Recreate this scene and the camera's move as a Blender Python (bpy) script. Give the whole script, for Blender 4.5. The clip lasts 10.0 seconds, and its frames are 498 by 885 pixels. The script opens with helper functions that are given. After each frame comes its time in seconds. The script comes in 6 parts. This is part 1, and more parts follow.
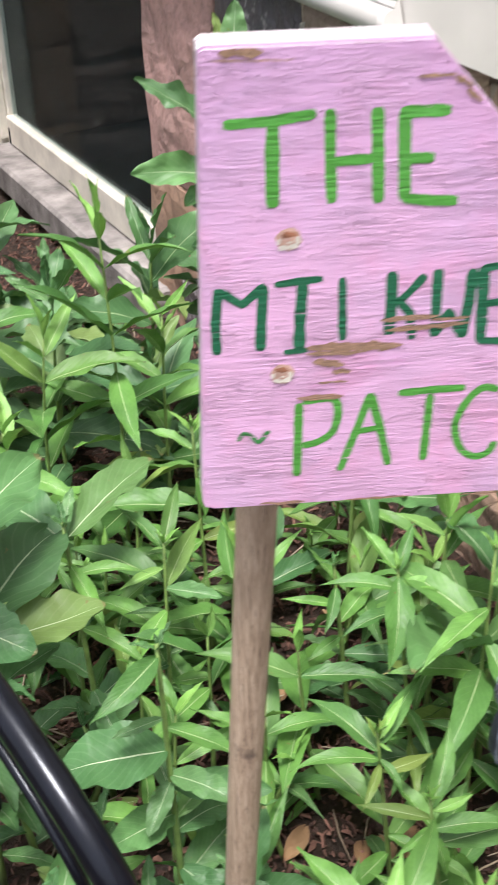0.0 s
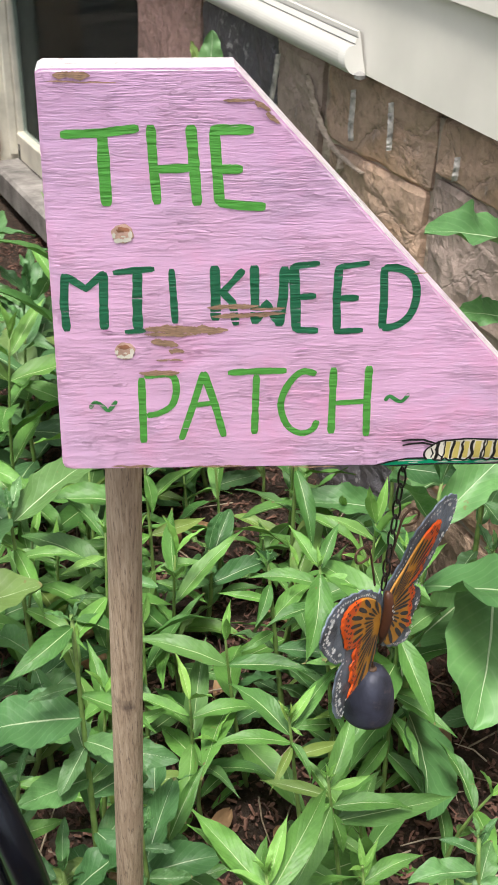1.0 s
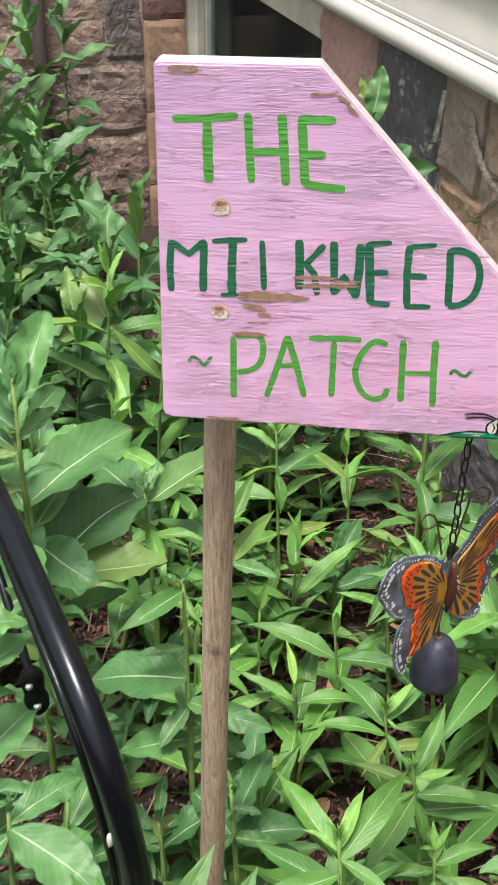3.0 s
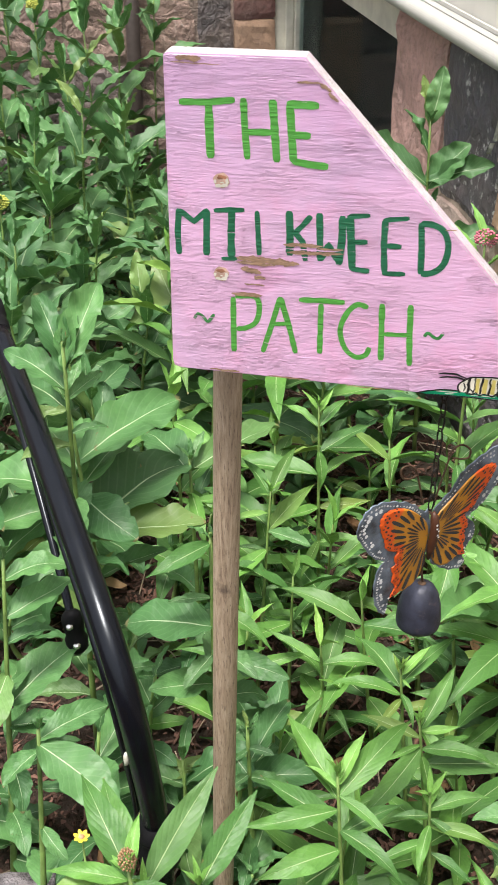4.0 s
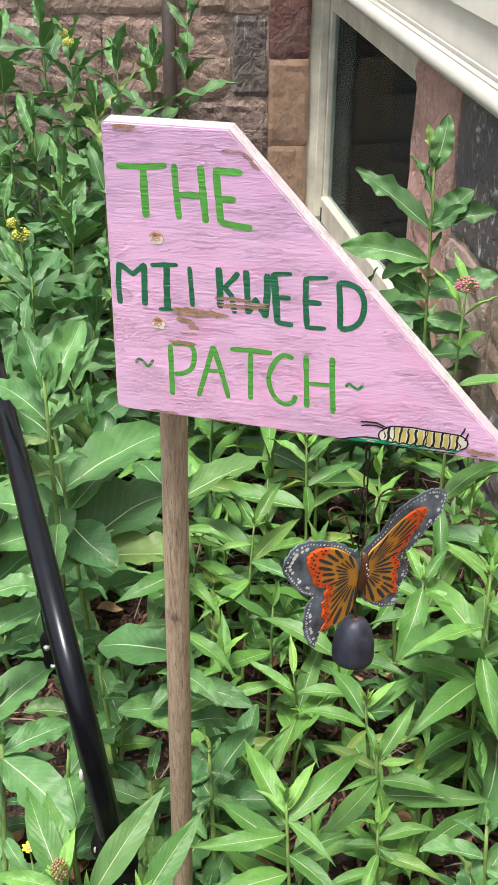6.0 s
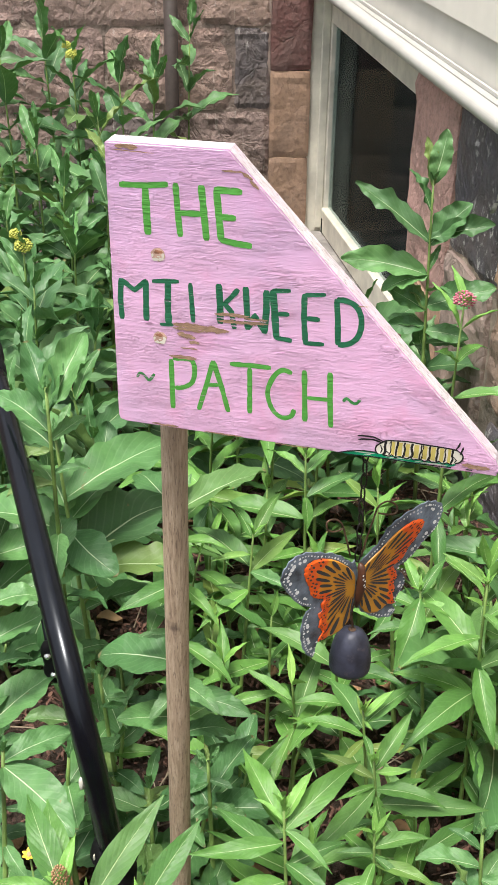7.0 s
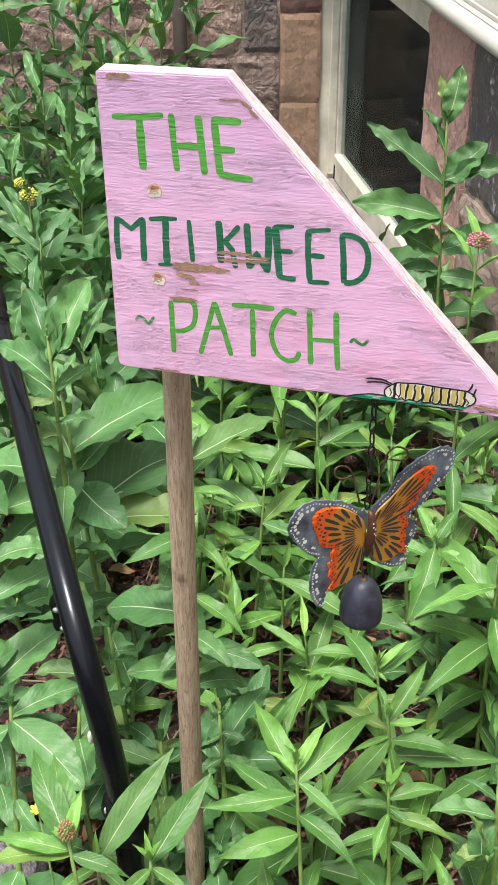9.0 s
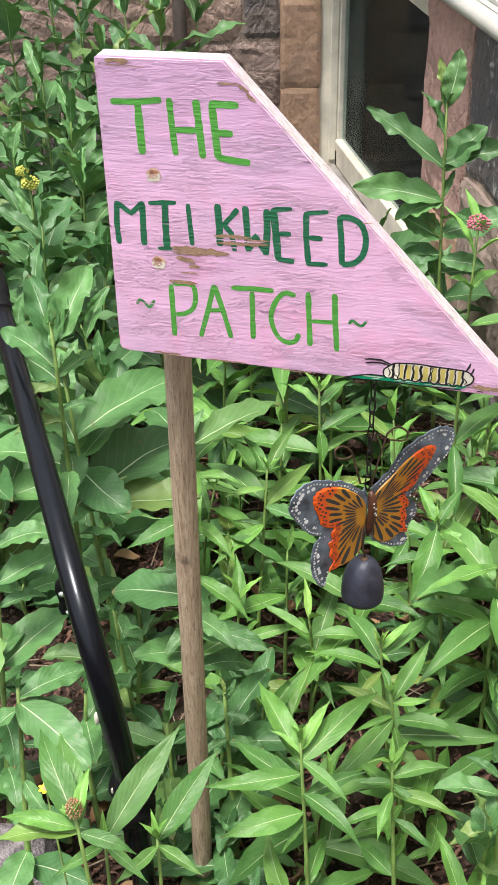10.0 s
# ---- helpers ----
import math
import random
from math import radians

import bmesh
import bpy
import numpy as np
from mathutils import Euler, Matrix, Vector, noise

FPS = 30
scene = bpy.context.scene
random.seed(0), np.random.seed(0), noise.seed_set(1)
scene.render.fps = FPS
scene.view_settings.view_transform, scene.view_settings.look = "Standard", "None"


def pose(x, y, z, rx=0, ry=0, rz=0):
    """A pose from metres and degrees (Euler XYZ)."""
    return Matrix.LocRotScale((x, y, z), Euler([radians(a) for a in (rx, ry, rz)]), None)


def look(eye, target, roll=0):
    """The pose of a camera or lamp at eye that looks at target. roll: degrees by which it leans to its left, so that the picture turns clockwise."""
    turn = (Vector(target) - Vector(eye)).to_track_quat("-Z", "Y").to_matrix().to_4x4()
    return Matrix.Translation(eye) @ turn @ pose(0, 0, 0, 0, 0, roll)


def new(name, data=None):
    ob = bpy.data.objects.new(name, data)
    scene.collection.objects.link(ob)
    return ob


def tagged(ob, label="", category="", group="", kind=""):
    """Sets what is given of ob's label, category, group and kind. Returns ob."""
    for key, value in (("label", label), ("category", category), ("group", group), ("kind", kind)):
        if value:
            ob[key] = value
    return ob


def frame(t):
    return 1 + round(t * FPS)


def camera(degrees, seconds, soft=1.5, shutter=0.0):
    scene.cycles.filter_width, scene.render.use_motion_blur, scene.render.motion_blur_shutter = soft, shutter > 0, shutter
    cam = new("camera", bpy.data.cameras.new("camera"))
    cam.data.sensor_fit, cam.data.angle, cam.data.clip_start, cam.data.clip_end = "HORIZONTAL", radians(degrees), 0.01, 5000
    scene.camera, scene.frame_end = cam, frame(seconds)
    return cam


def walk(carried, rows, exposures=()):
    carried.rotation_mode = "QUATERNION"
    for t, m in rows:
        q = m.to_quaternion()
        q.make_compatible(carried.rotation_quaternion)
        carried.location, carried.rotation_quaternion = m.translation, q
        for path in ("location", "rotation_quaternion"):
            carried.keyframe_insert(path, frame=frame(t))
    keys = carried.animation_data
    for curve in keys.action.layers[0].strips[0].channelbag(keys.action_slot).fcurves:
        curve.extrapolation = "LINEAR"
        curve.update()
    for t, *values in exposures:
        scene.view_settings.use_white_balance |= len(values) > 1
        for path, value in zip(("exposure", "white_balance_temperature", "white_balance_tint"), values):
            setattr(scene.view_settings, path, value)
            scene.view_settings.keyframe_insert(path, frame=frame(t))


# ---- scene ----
from mathutils.geometry import tessellate_polygon

# camera
cam = camera(25.3, 10.0, soft=1.15, shutter=0.5)
PATH = [
    (0, (0.12, 0.617, 1.563), (0.882, 2.074, 0.423), -0.5),
    (0.5, (0.145, 0.538, 1.595), (0.944, 1.995, 0.482), 0.1),
    (1, (0.175, 0.468, 1.592), (0.922, 1.961, 0.491), 1.5),
    (1.5, (0.186, 0.426, 1.594), (0.87, 1.96, 0.508), 1.8),
    (2, (0.193, 0.394, 1.594), (0.817, 1.965, 0.525), 1.7),
    (2.5, (0.197, 0.387, 1.585), (0.73, 2.001, 0.531), 1.0),
    (3, (0.199, 0.327, 1.592), (0.668, 1.969, 0.552), 0.6),
    (3.2, (0.191, 0.301, 1.587), (0.63, 1.952, 0.547), 0.7),
    (4.3, (0.278, 0.162, 1.63), (0.547, 1.849, 0.59), 0.4),
    (4.5, (0.291, 0.154, 1.642), (0.539, 1.843, 0.6), 0.7),
    (5, (0.343, 0.122, 1.655), (0.581, 1.825, 0.634), 0.8),
    (5.5, (0.352, 0.124, 1.654), (0.583, 1.835, 0.646), 0.6),
    (7, (0.351, 0.105, 1.672), (0.582, 1.83, 0.687), 0.9),
    (7.5, (0.357, 0.113, 1.664), (0.582, 1.833, 0.668), 0.8),
    (8, (0.361, 0.12, 1.661), (0.577, 1.832, 0.65), 0.6),
    (8.5, (0.359, 0.126, 1.655), (0.565, 1.824, 0.619), 0.1),
    (9, (0.367, 0.133, 1.645), (0.563, 1.82, 0.588), -0.3),
    (9.5, (0.365, 0.126, 1.648), (0.554, 1.805, 0.577), -0.7),
    (10, (0.369, 0.119, 1.646), (0.555, 1.795, 0.571), -1.0),
]
walk(cam, [(t, look(eye, target, roll)) for t, eye, target, roll in PATH], [(0, 1.04, 6250, 17), (0.5, 0.95, 6350, 13), (1.0, 0.89, 6450, 10), (2.0, 0.89, 6500, 10), (4.4, 1.0, 6500, 10), (10, 1.0, 6500, 10)])

# ---- light ----
SUN_EL, SUN_AZ = 74.0, 220.0
world = bpy.data.worlds.new("overcast_sky")
world.use_nodes = True
scene.world = world
_nt = world.node_tree
_bg = _nt.nodes["Background"]
_sky = _nt.nodes.new("ShaderNodeTexSky")
_sky.sky_type = "NISHITA"
_sky.sun_disc = False
_sky.sun_elevation = radians(SUN_EL)
_sky.sun_rotation = radians(SUN_AZ)
_sky.dust_density = 4.0
_sky.air_density = 1.5
_soft = _nt.nodes.new("ShaderNodeHueSaturation")
_soft.inputs["Saturation"].default_value = 0.25
_nt.links.new(_sky.outputs[0], _soft.inputs["Color"])
_nt.links.new(_soft.outputs[0], _bg.inputs[0])
_bg.inputs[1].default_value = 0.122
sun_data = bpy.data.lights.new("sun", "SUN")
sun_data.energy = 2.75
sun_data.angle = radians(14)
sun_data.color = (1.0, 0.95, 0.87)
sun = new("sun", sun_data)
sun.matrix_world = look((-1.7, -2.0, 9.0), (0, 0, 0))


# ---- materials ----
def node_mat(name):
    m = bpy.data.materials.new(name)
    m.use_nodes = True
    nt = m.node_tree
    return m, nt, nt.nodes["Principled BSDF"]


def add_node(nt, kind, inputs=None, **props):
    n = nt.nodes.new(kind)
    for k, v in props.items():
        if k == "operation":
            n.operation = v
        elif k == "blend_type":
            n.blend_type = v
        elif k == "data_type":
            n.data_type = v
        elif k == "feature":
            n.feature = v
        elif k == "attribute_name":
            n.attribute_name = v
        elif k == "interpolation_type":
            n.interpolation_type = v
    for k, v in (inputs or {}).items():
        if hasattr(v, "links"):
            nt.links.new(v, n.inputs[k])
        else:
            n.inputs[k].default_value = v
    return n


def coords(nt, scale=(1, 1, 1), kind="Object", turn=(0, 0, 0)):
    tc = nt.nodes.new("ShaderNodeTexCoord")
    mp = add_node(nt, "ShaderNodeMapping", {"Vector": tc.outputs[kind], "Scale": scale, "Rotation": turn})
    return mp.outputs[0]


def noise_tex(nt, vec, scale, detail=4.0, rough=0.55, distort=0.0):
    n = add_node(nt, "ShaderNodeTexNoise", {"Vector": vec, "Scale": scale, "Detail": detail, "Roughness": rough, "Distortion": distort})
    return n.outputs["Fac"]


def ramp(nt, fac, stops):
    r = nt.nodes.new("ShaderNodeValToRGB")
    el = r.color_ramp.elements
    while len(el) < len(stops):
        el.new(0.5)
    for e, (p, c) in zip(el, stops):
        e.position = p
        e.color = (*c, 1.0) if len(c) == 3 else c
    nt.links.new(fac, r.inputs[0])
    return r.outputs[0]


def mixc(nt, fac, a, b, mode="MIX"):
    n = nt.nodes.new("ShaderNodeMix")
    n.data_type = "RGBA"
    n.blend_type = mode
    for sock, v in ((n.inputs[0], fac), (n.inputs[6], a), (n.inputs[7], b)):
        if hasattr(v, "links"):
            nt.links.new(v, sock)
        elif isinstance(v, (int, float)):
            sock.default_value = v
        else:
            sock.default_value = (*v, 1.0)
    return n.outputs[2]


def fmath(nt, op, a, b=0.0, c=0.0):
    n = nt.nodes.new("ShaderNodeMath")
    n.operation = op
    for sock, v in zip(n.inputs, (a, b, c)):
        if hasattr(v, "links"):
            nt.links.new(v, sock)
        else:
            sock.default_value = v
    return n.outputs[0]


def bump(nt, bsdf, height, strength, distance):
    b = add_node(nt, "ShaderNodeBump", {"Height": height, "Strength": strength, "Distance": distance})
    nt.links.new(b.outputs[0], bsdf.inputs["Normal"])


def rand_object(nt):
    return nt.nodes.new("ShaderNodeObjectInfo").outputs["Random"]


def simple_mat(name, color, rough=0.6, metal=0.0, vary=0.15, scale=30.0, bumps=0.2, dist=0.001, vec_scale=(1, 1, 1)):
    m, nt, b = node_mat(name)
    v = coords(nt, vec_scale)
    f1 = noise_tex(nt, v, scale)
    f2 = noise_tex(nt, v, scale * 6)
    dark = tuple(c * (1 - 2 * vary) for c in color)
    light = tuple(min(1, c * (1 + vary)) for c in color)
    col = ramp(nt, f1, [(0.3, dark), (0.7, light)])
    nt.links.new(col, b.inputs["Base Color"])
    b.inputs["Roughness"].default_value = rough
    b.inputs["Metallic"].default_value = metal
    bump(nt, b, f2, bumps, dist)
    return m


def leaf_mat(name, young, old, rib, veins=15.0, ribw=0.034, vein_show=0.16):
    """Leaf blade: pale midrib and side veins by the blade's own coordinates, colour varied from leaf to leaf."""
    m, nt, b = node_mat(name)
    uv = nt.nodes.new("ShaderNodeUVMap")
    sep = nt.nodes.new("ShaderNodeSeparateXYZ")
    nt.links.new(uv.outputs[0], sep.inputs[0])
    u = fmath(nt, "ABSOLUTE", fmath(nt, "SUBTRACT", sep.outputs[0], 0.5))
    v = sep.outputs[1]
    rnd = rand_object(nt)
    other = fmath(nt, "FRACT", fmath(nt, "MULTIPLY", rnd, 17.31))
    shift = add_node(nt, "ShaderNodeVectorMath", {0: coords(nt, (1, 1, 1))}, operation="ADD")
    spread = add_node(nt, "ShaderNodeCombineXYZ", {0: fmath(nt, "MULTIPLY", rnd, 40.0), 1: fmath(nt, "MULTIPLY", other, 23.0)})
    nt.links.new(spread.outputs[0], shift.inputs[1])
    vec = shift.outputs[0]
    big = noise_tex(nt, vec, 4.0, 4.0, 0.6)
    fine = noise_tex(nt, vec, 45.0, 4.0, 0.6)
    base = mixc(nt, rnd, old, young)
    base = mixc(nt, ramp(nt, big, [(0.3, (0, 0, 0)), (0.75, (0.75, 0.75, 0.75))]), base, tuple(c * 0.6 for c in old))
    base = mixc(nt, fmath(nt, "MULTIPLY", fine, 0.25), base, tuple(min(1, c * 1.3) for c in young))
    # some leaves turn yellowish or dull
    base = mixc(nt, fmath(nt, "MULTIPLY", ramp(nt, other, [(0.88, (0, 0, 0)), (1.0, (1, 1, 1))]), 0.45), base, (0.27, 0.30, 0.07))
    base = mixc(nt, fmath(nt, "MULTIPLY", ramp(nt, other, [(0.02, (1, 1, 1)), (0.2, (0, 0, 0))]), 0.3), base, (0.10, 0.15, 0.075))
    # side veins slant forward from the midrib, the blade puckered between them
    wob = fmath(nt, "MULTIPLY", noise_tex(nt, vec, 3.0, 2.0), 0.6)
    vv = fmath(nt, "ADD", fmath(nt, "SUBTRACT", fmath(nt, "MULTIPLY", v, veins), fmath(nt, "MULTIPLY", u, 6.0)), wob)
    vf = fmath(nt, "ABSOLUTE", fmath(nt, "SUBTRACT", fmath(nt, "FRACT", vv), 0.5))
    line = ramp(nt, vf, [(0.0, (1, 1, 1)), (0.13, (0, 0, 0))])
    base = mixc(nt, fmath(nt, "MULTIPLY", line, vein_show), base, rib)
    width = fmath(nt, "MULTIPLY_ADD", v, -ribw * 0.85, ribw)
    edge = fmath(nt, "DIVIDE", u, width)
    mid = ramp(nt, edge, [(0.55, (1, 1, 1)), (1.0, (0, 0, 0))])
    base = mixc(nt, fmath(nt, "MULTIPLY", mid, 0.92), base, rib)
    # nibbled spots and dry tips
    spots = fmath(nt, "MULTIPLY", fmath(nt, "GREATER_THAN", noise_tex(nt, vec, 10.0, 3.0), 0.73), 0.65)
    base = mixc(nt, spots, base, (0.17, 0.13, 0.05))
    dry = fmath(nt, "MULTIPLY", fmath(nt, "GREATER_THAN", fmath(nt, "ADD", v, fmath(nt, "MULTIPLY", big, 0.08)), 1.01), fmath(nt, "GREATER_THAN", other, 0.55))
    base = mixc(nt, fmath(nt, "MULTIPLY", dry, 0.7), base, (0.20, 0.15, 0.07))
    nt.links.new(base, b.inputs["Base Color"])
    nt.links.new(ramp(nt, fine, [(0.3, (0.40, 0.40, 0.40)), (0.7, (0.54, 0.54, 0.54))]), b.inputs["Roughness"])
    b.inputs["Specular IOR Level"].default_value = 0.37
    pucker = fmath(nt, "MULTIPLY", ramp(nt, vf, [(0.0, (0, 0, 0)), (0.35, (1, 1, 1))]), 0.055)
    h = fmath(nt, "ADD", pucker, fmath(nt, "MULTIPLY", noise_tex(nt, vec, 7.0, 3.0, 0.5), 0.8))
    h = fmath(nt, "SUBTRACT", h, fmath(nt, "MULTIPLY", mid, 0.5))
    bump(nt, b, h, 0.5, 0.006)
    tr = nt.nodes.new("ShaderNodeBsdfTranslucent")
    tcol = mixc(nt, 0.5, base, (young[0] * 1.6, young[1] * 1.5, young[2] * 0.6))
    nt.links.new(tcol, tr.inputs[0])
    mx = nt.nodes.new("ShaderNodeMixShader")
    mx.inputs[0].default_value = 0.10
    nt.links.new(b.outputs[0], mx.inputs[1])
    nt.links.new(tr.outputs[0], mx.inputs[2])
    nt.links.new(mx.outputs[0], nt.nodes["Material Output"].inputs[0])
    return m


MAT_NARROW = leaf_mat("narrow_leaf", (0.15, 0.335, 0.064), (0.036, 0.118, 0.030), (0.42, 0.53, 0.27), 11.0, 0.026, 0.05)
MAT_BROAD = leaf_mat("broad_leaf", (0.132, 0.295, 0.092), (0.034, 0.112, 0.038), (0.46, 0.57, 0.35), 10.0, 0.024, 0.07)
# far-bed leaves: the shade of the wall is set into these greens
MAT_MID = leaf_mat("far_leaf_painted_shade", (0.11, 0.24, 0.085), (0.040, 0.12, 0.044), (0.34, 0.46, 0.24), 10.0, 0.026, 0.09)
MAT_YOUNG = leaf_mat("young_leaf", (0.24, 0.46, 0.10), (0.17, 0.37, 0.08), (0.46, 0.62, 0.26), 14.0, 0.026, 0.06)
MAT_STEM = simple_mat("green_stem", (0.17, 0.27, 0.07), 0.5, 0, 0.25, 25, 0.2, 0.001)


def mulch_mat(name, dark, light):
    m, nt, b = node_mat(name)
    vec = coords(nt)
    rnd = nt.nodes.new("ShaderNodeNewGeometry").outputs["Random Per Island"]
    f = noise_tex(nt, vec, 60.0, 5.0, 0.7)
    a = ramp(nt, rnd, [(0.0, dark), (0.6, tuple((x + y) / 2 for x, y in zip(dark, light))), (1.0, light)])
    c = mixc(nt, fmath(nt, "MULTIPLY", f, 0.6), a, dark)
    nt.links.new(c, b.inputs["Base Color"])
    b.inputs["Roughness"].default_value = 0.9
    bump(nt, b, f, 0.6, 0.006)
    return m


MAT_CHIP = mulch_mat("wood_chip", (0.045, 0.022, 0.015), (0.27, 0.14, 0.10))
MAT_TWIG = mulch_mat("dry_twig", (0.2, 0.15, 0.1), (0.5, 0.42, 0.31))
MAT_DRYLEAF = mulch_mat("dry_leaf", (0.2, 0.11, 0.05), (0.48, 0.33, 0.18))


def soil_mat():
    m, nt, b = node_mat("soil")
    vec = coords(nt)
    f1 = noise_tex(nt, vec, 2.0, 4)
    f2 = noise_tex(nt, vec, 45.0, 6, 0.7)
    c = ramp(nt, f2, [(0.3, (0.022, 0.011, 0.008)), (0.55, (0.07, 0.036, 0.025)), (0.8, (0.16, 0.085, 0.06))])
    c = mixc(nt, fmath(nt, "MULTIPLY", f1, 0.5), c, (0.05, 0.045, 0.02))
    nt.links.new(c, b.inputs["Base Color"])
    b.inputs["Roughness"].default_value = 0.95
    bump(nt, b, f2, 1.0, 0.05)
    return m


MAT_SOIL = soil_mat()


def stone_mat(name, tints, streak=0.0, rough=0.85, stain=0.5, speck=0.0, relief=0.016, warm=(0.36, 0.25, 0.17)):
    """Rough building stone; tint picked stone by stone, with lime streaks and blotches."""
    m, nt, b = node_mat(name)
    vec = coords(nt)
    rnd = rand_object(nt)
    n = len(tints)
    col = ramp(nt, rnd, [((i + 0.5) / n, t) for i, t in enumerate(tints)])
    f1 = noise_tex(nt, vec, 7.0, 6, 0.65)
    f2 = noise_tex(nt, vec, 60.0, 6, 0.7)
    f3 = noise_tex(nt, vec, 2.6, 4, 0.6, 0.6)
    warp = add_node(nt, "ShaderNodeVectorMath", {0: vec, 1: add_node(nt, "ShaderNodeTexNoise", {"Vector": vec, "Scale": 5.0, "Detail": 3.0}).outputs["Color"]}, operation="ADD")
    chip = add_node(nt, "ShaderNodeTexVoronoi", {"Vector": warp.outputs[0], "Scale": 9.0}).outputs["Distance"]
    seam = fmath(nt, "ABSOLUTE", fmath(nt, "SUBTRACT", noise_tex(nt, vec, 4.5, 5, 0.6, 0.8), 0.5))
    col = mixc(nt, fmath(nt, "MULTIPLY", ramp(nt, f1, [(0.42, (0, 0, 0)), (0.66, (1, 1, 1))]), 0.38), col, (0.15, 0.115, 0.10))
    col = mixc(nt, fmath(nt, "MULTIPLY", ramp(nt, f3, [(0.5, (0, 0, 0)), (0.72, (1, 1, 1))]), stain), col, warm)
    col = mixc(nt, fmath(nt, "MULTIPLY", ramp(nt, f2, [(0.47, (0, 0, 0)), (0.7, (1, 1, 1))]), 0.38), col, (0.06, 0.048, 0.042))
    col = mixc(nt, fmath(nt, "MULTIPLY", ramp(nt, seam, [(0.0, (1, 1, 1)), (0.008, (0, 0, 0))]), 0.4 if relief > 0.012 else 0.0), col, (0.055, 0.042, 0.036))
    if streak:
        vs = coords(nt, (1, 40, 4), turn=(radians(8), 0, 0))
        s = noise_tex(nt, vs, 1.4, 3, 0.6)
        col = mixc(nt, fmath(nt, "MULTIPLY", ramp(nt, s, [(0.63, (0, 0, 0)), (0.68, (1, 1, 1))]), streak), col, (0.62, 0.58, 0.54))
    if speck:
        lime = fmath(nt, "MULTIPLY", ramp(nt, noise_tex(nt, coords(nt, (1, 1.6, 1)), 34.0, 4, 0.7), [(0.655 - 0.09 * speck, (0, 0, 0)), (0.695 - 0.09 * speck, (1, 1, 1))]), speck)
        col = mixc(nt, fmath(nt, "MULTIPLY", lime, ramp(nt, f3, [(0.42, (0, 0, 0)), (0.56, (1, 1, 1))])), col, (0.55, 0.53, 0.52))
    nt.links.new(col, b.inputs["Base Color"])
    b.inputs["Roughness"].default_value = rough
    h = fmath(nt, "ADD", fmath(nt, "ADD", fmath(nt, "MULTIPLY", f1, 0.8), fmath(nt, "MULTIPLY", f2, 0.55)), fmath(nt, "MULTIPLY", chip, 0.5))
    h = fmath(nt, "ADD", h, fmath(nt, "MULTIPLY", ramp(nt, seam, [(0.0, (0, 0, 0)), (0.03, (1, 1, 1))]), 0.22))
    bump(nt, b, h, 1.0, relief)
    return m


MAT_RUBBLE = stone_mat("rubble_stone", [(0.52, 0.335, 0.225), (0.54, 0.36, 0.25), (0.44, 0.31, 0.245), (0.50, 0.34, 0.24)], 0.0, 0.85, 0.75, 0.25, 0.013, (0.55, 0.31, 0.15))
MAT_GREYSTONE = stone_mat("grey_brown_stone", [(0.37, 0.285, 0.245), (0.39, 0.295, 0.255)], 0.0, 0.85, 0.3, 0.3, 0.010, (0.36, 0.24, 0.16))
MAT_SLATE = stone_mat("slate_rubble", [(0.105, 0.10, 0.118), (0.14, 0.13, 0.145), (0.10, 0.097, 0.115)], 0.0, 0.5, 0.18, 0.9, 0.010)
MAT_RUBBLE_FAR = stone_mat("corner_stone", [(0.30, 0.21, 0.185), (0.36, 0.25, 0.21), (0.13, 0.115, 0.12), (0.32, 0.22, 0.195)], 0.25, 0.85, 0.25, 0.3)
MAT_BROWNSTONE = stone_mat("brownstone", [(0.54, 0.325, 0.29), (0.56, 0.34, 0.30), (0.50, 0.30, 0.265)], stain=0.12, relief=0.012)
MAT_REDSTONE = stone_mat("dark_red_brownstone", [(0.15, 0.068, 0.062), (0.17, 0.08, 0.07)], stain=0.0, relief=0.008)
MAT_TANSTONE = stone_mat("tan_dressed_stone", [(0.39, 0.25, 0.17), (0.37, 0.235, 0.16)], stain=0.12, relief=0.004)
MAT_MORTAR = simple_mat("mortar", (0.30, 0.23, 0.195), 0.95, 0, 0.3, 14, 0.8, 0.012)
MAT_LEDGE = simple_mat("weathered_sill_stone", (0.27, 0.25, 0.235), 0.9, 0, 0.28, 9, 0.6, 0.01)
MAT_GRANITE = simple_mat("grey_granite", (0.24, 0.215, 0.225), 0.9, 0, 0.42, 38, 1.0, 0.012)
MAT_JOINT = simple_mat("pale_lime_mortar", (0.45, 0.365, 0.295), 0.95, 0, 0.25, 14, 0.8, 0.012)
MAT_LIME_RUN = simple_mat("lime_run", (0.66, 0.62, 0.58), 0.9, 0, 0.3, 60, 0.4, 0.002)
MAT_CREAM = simple_mat("cream_paint", (0.65, 0.625, 0.57), 0.5, 0, 0.05, 5, 0.15, 0.001)
MAT_WHITE = simple_mat("white_gloss_paint", (0.47, 0.46, 0.43), 0.45, 0, 0.05, 6, 0.15, 0.001)
MAT_SASH = simple_mat("aged_sash_paint", (0.74, 0.70, 0.60), 0.55, 0, 0.12, 9, 0.4, 0.002)
# near-black stands in for shade behind the glass and in the rail notches
MAT_DARK = simple_mat("painted_dark_interior", (0.004, 0.0045, 0.004), 0.9)
MAT_PIPE = simple_mat("brown_pipe_paint", (0.06, 0.045, 0.04), 0.6)
MAT_CAULK = simple_mat("grey_caulk", (0.3, 0.29, 0.28), 0.8)


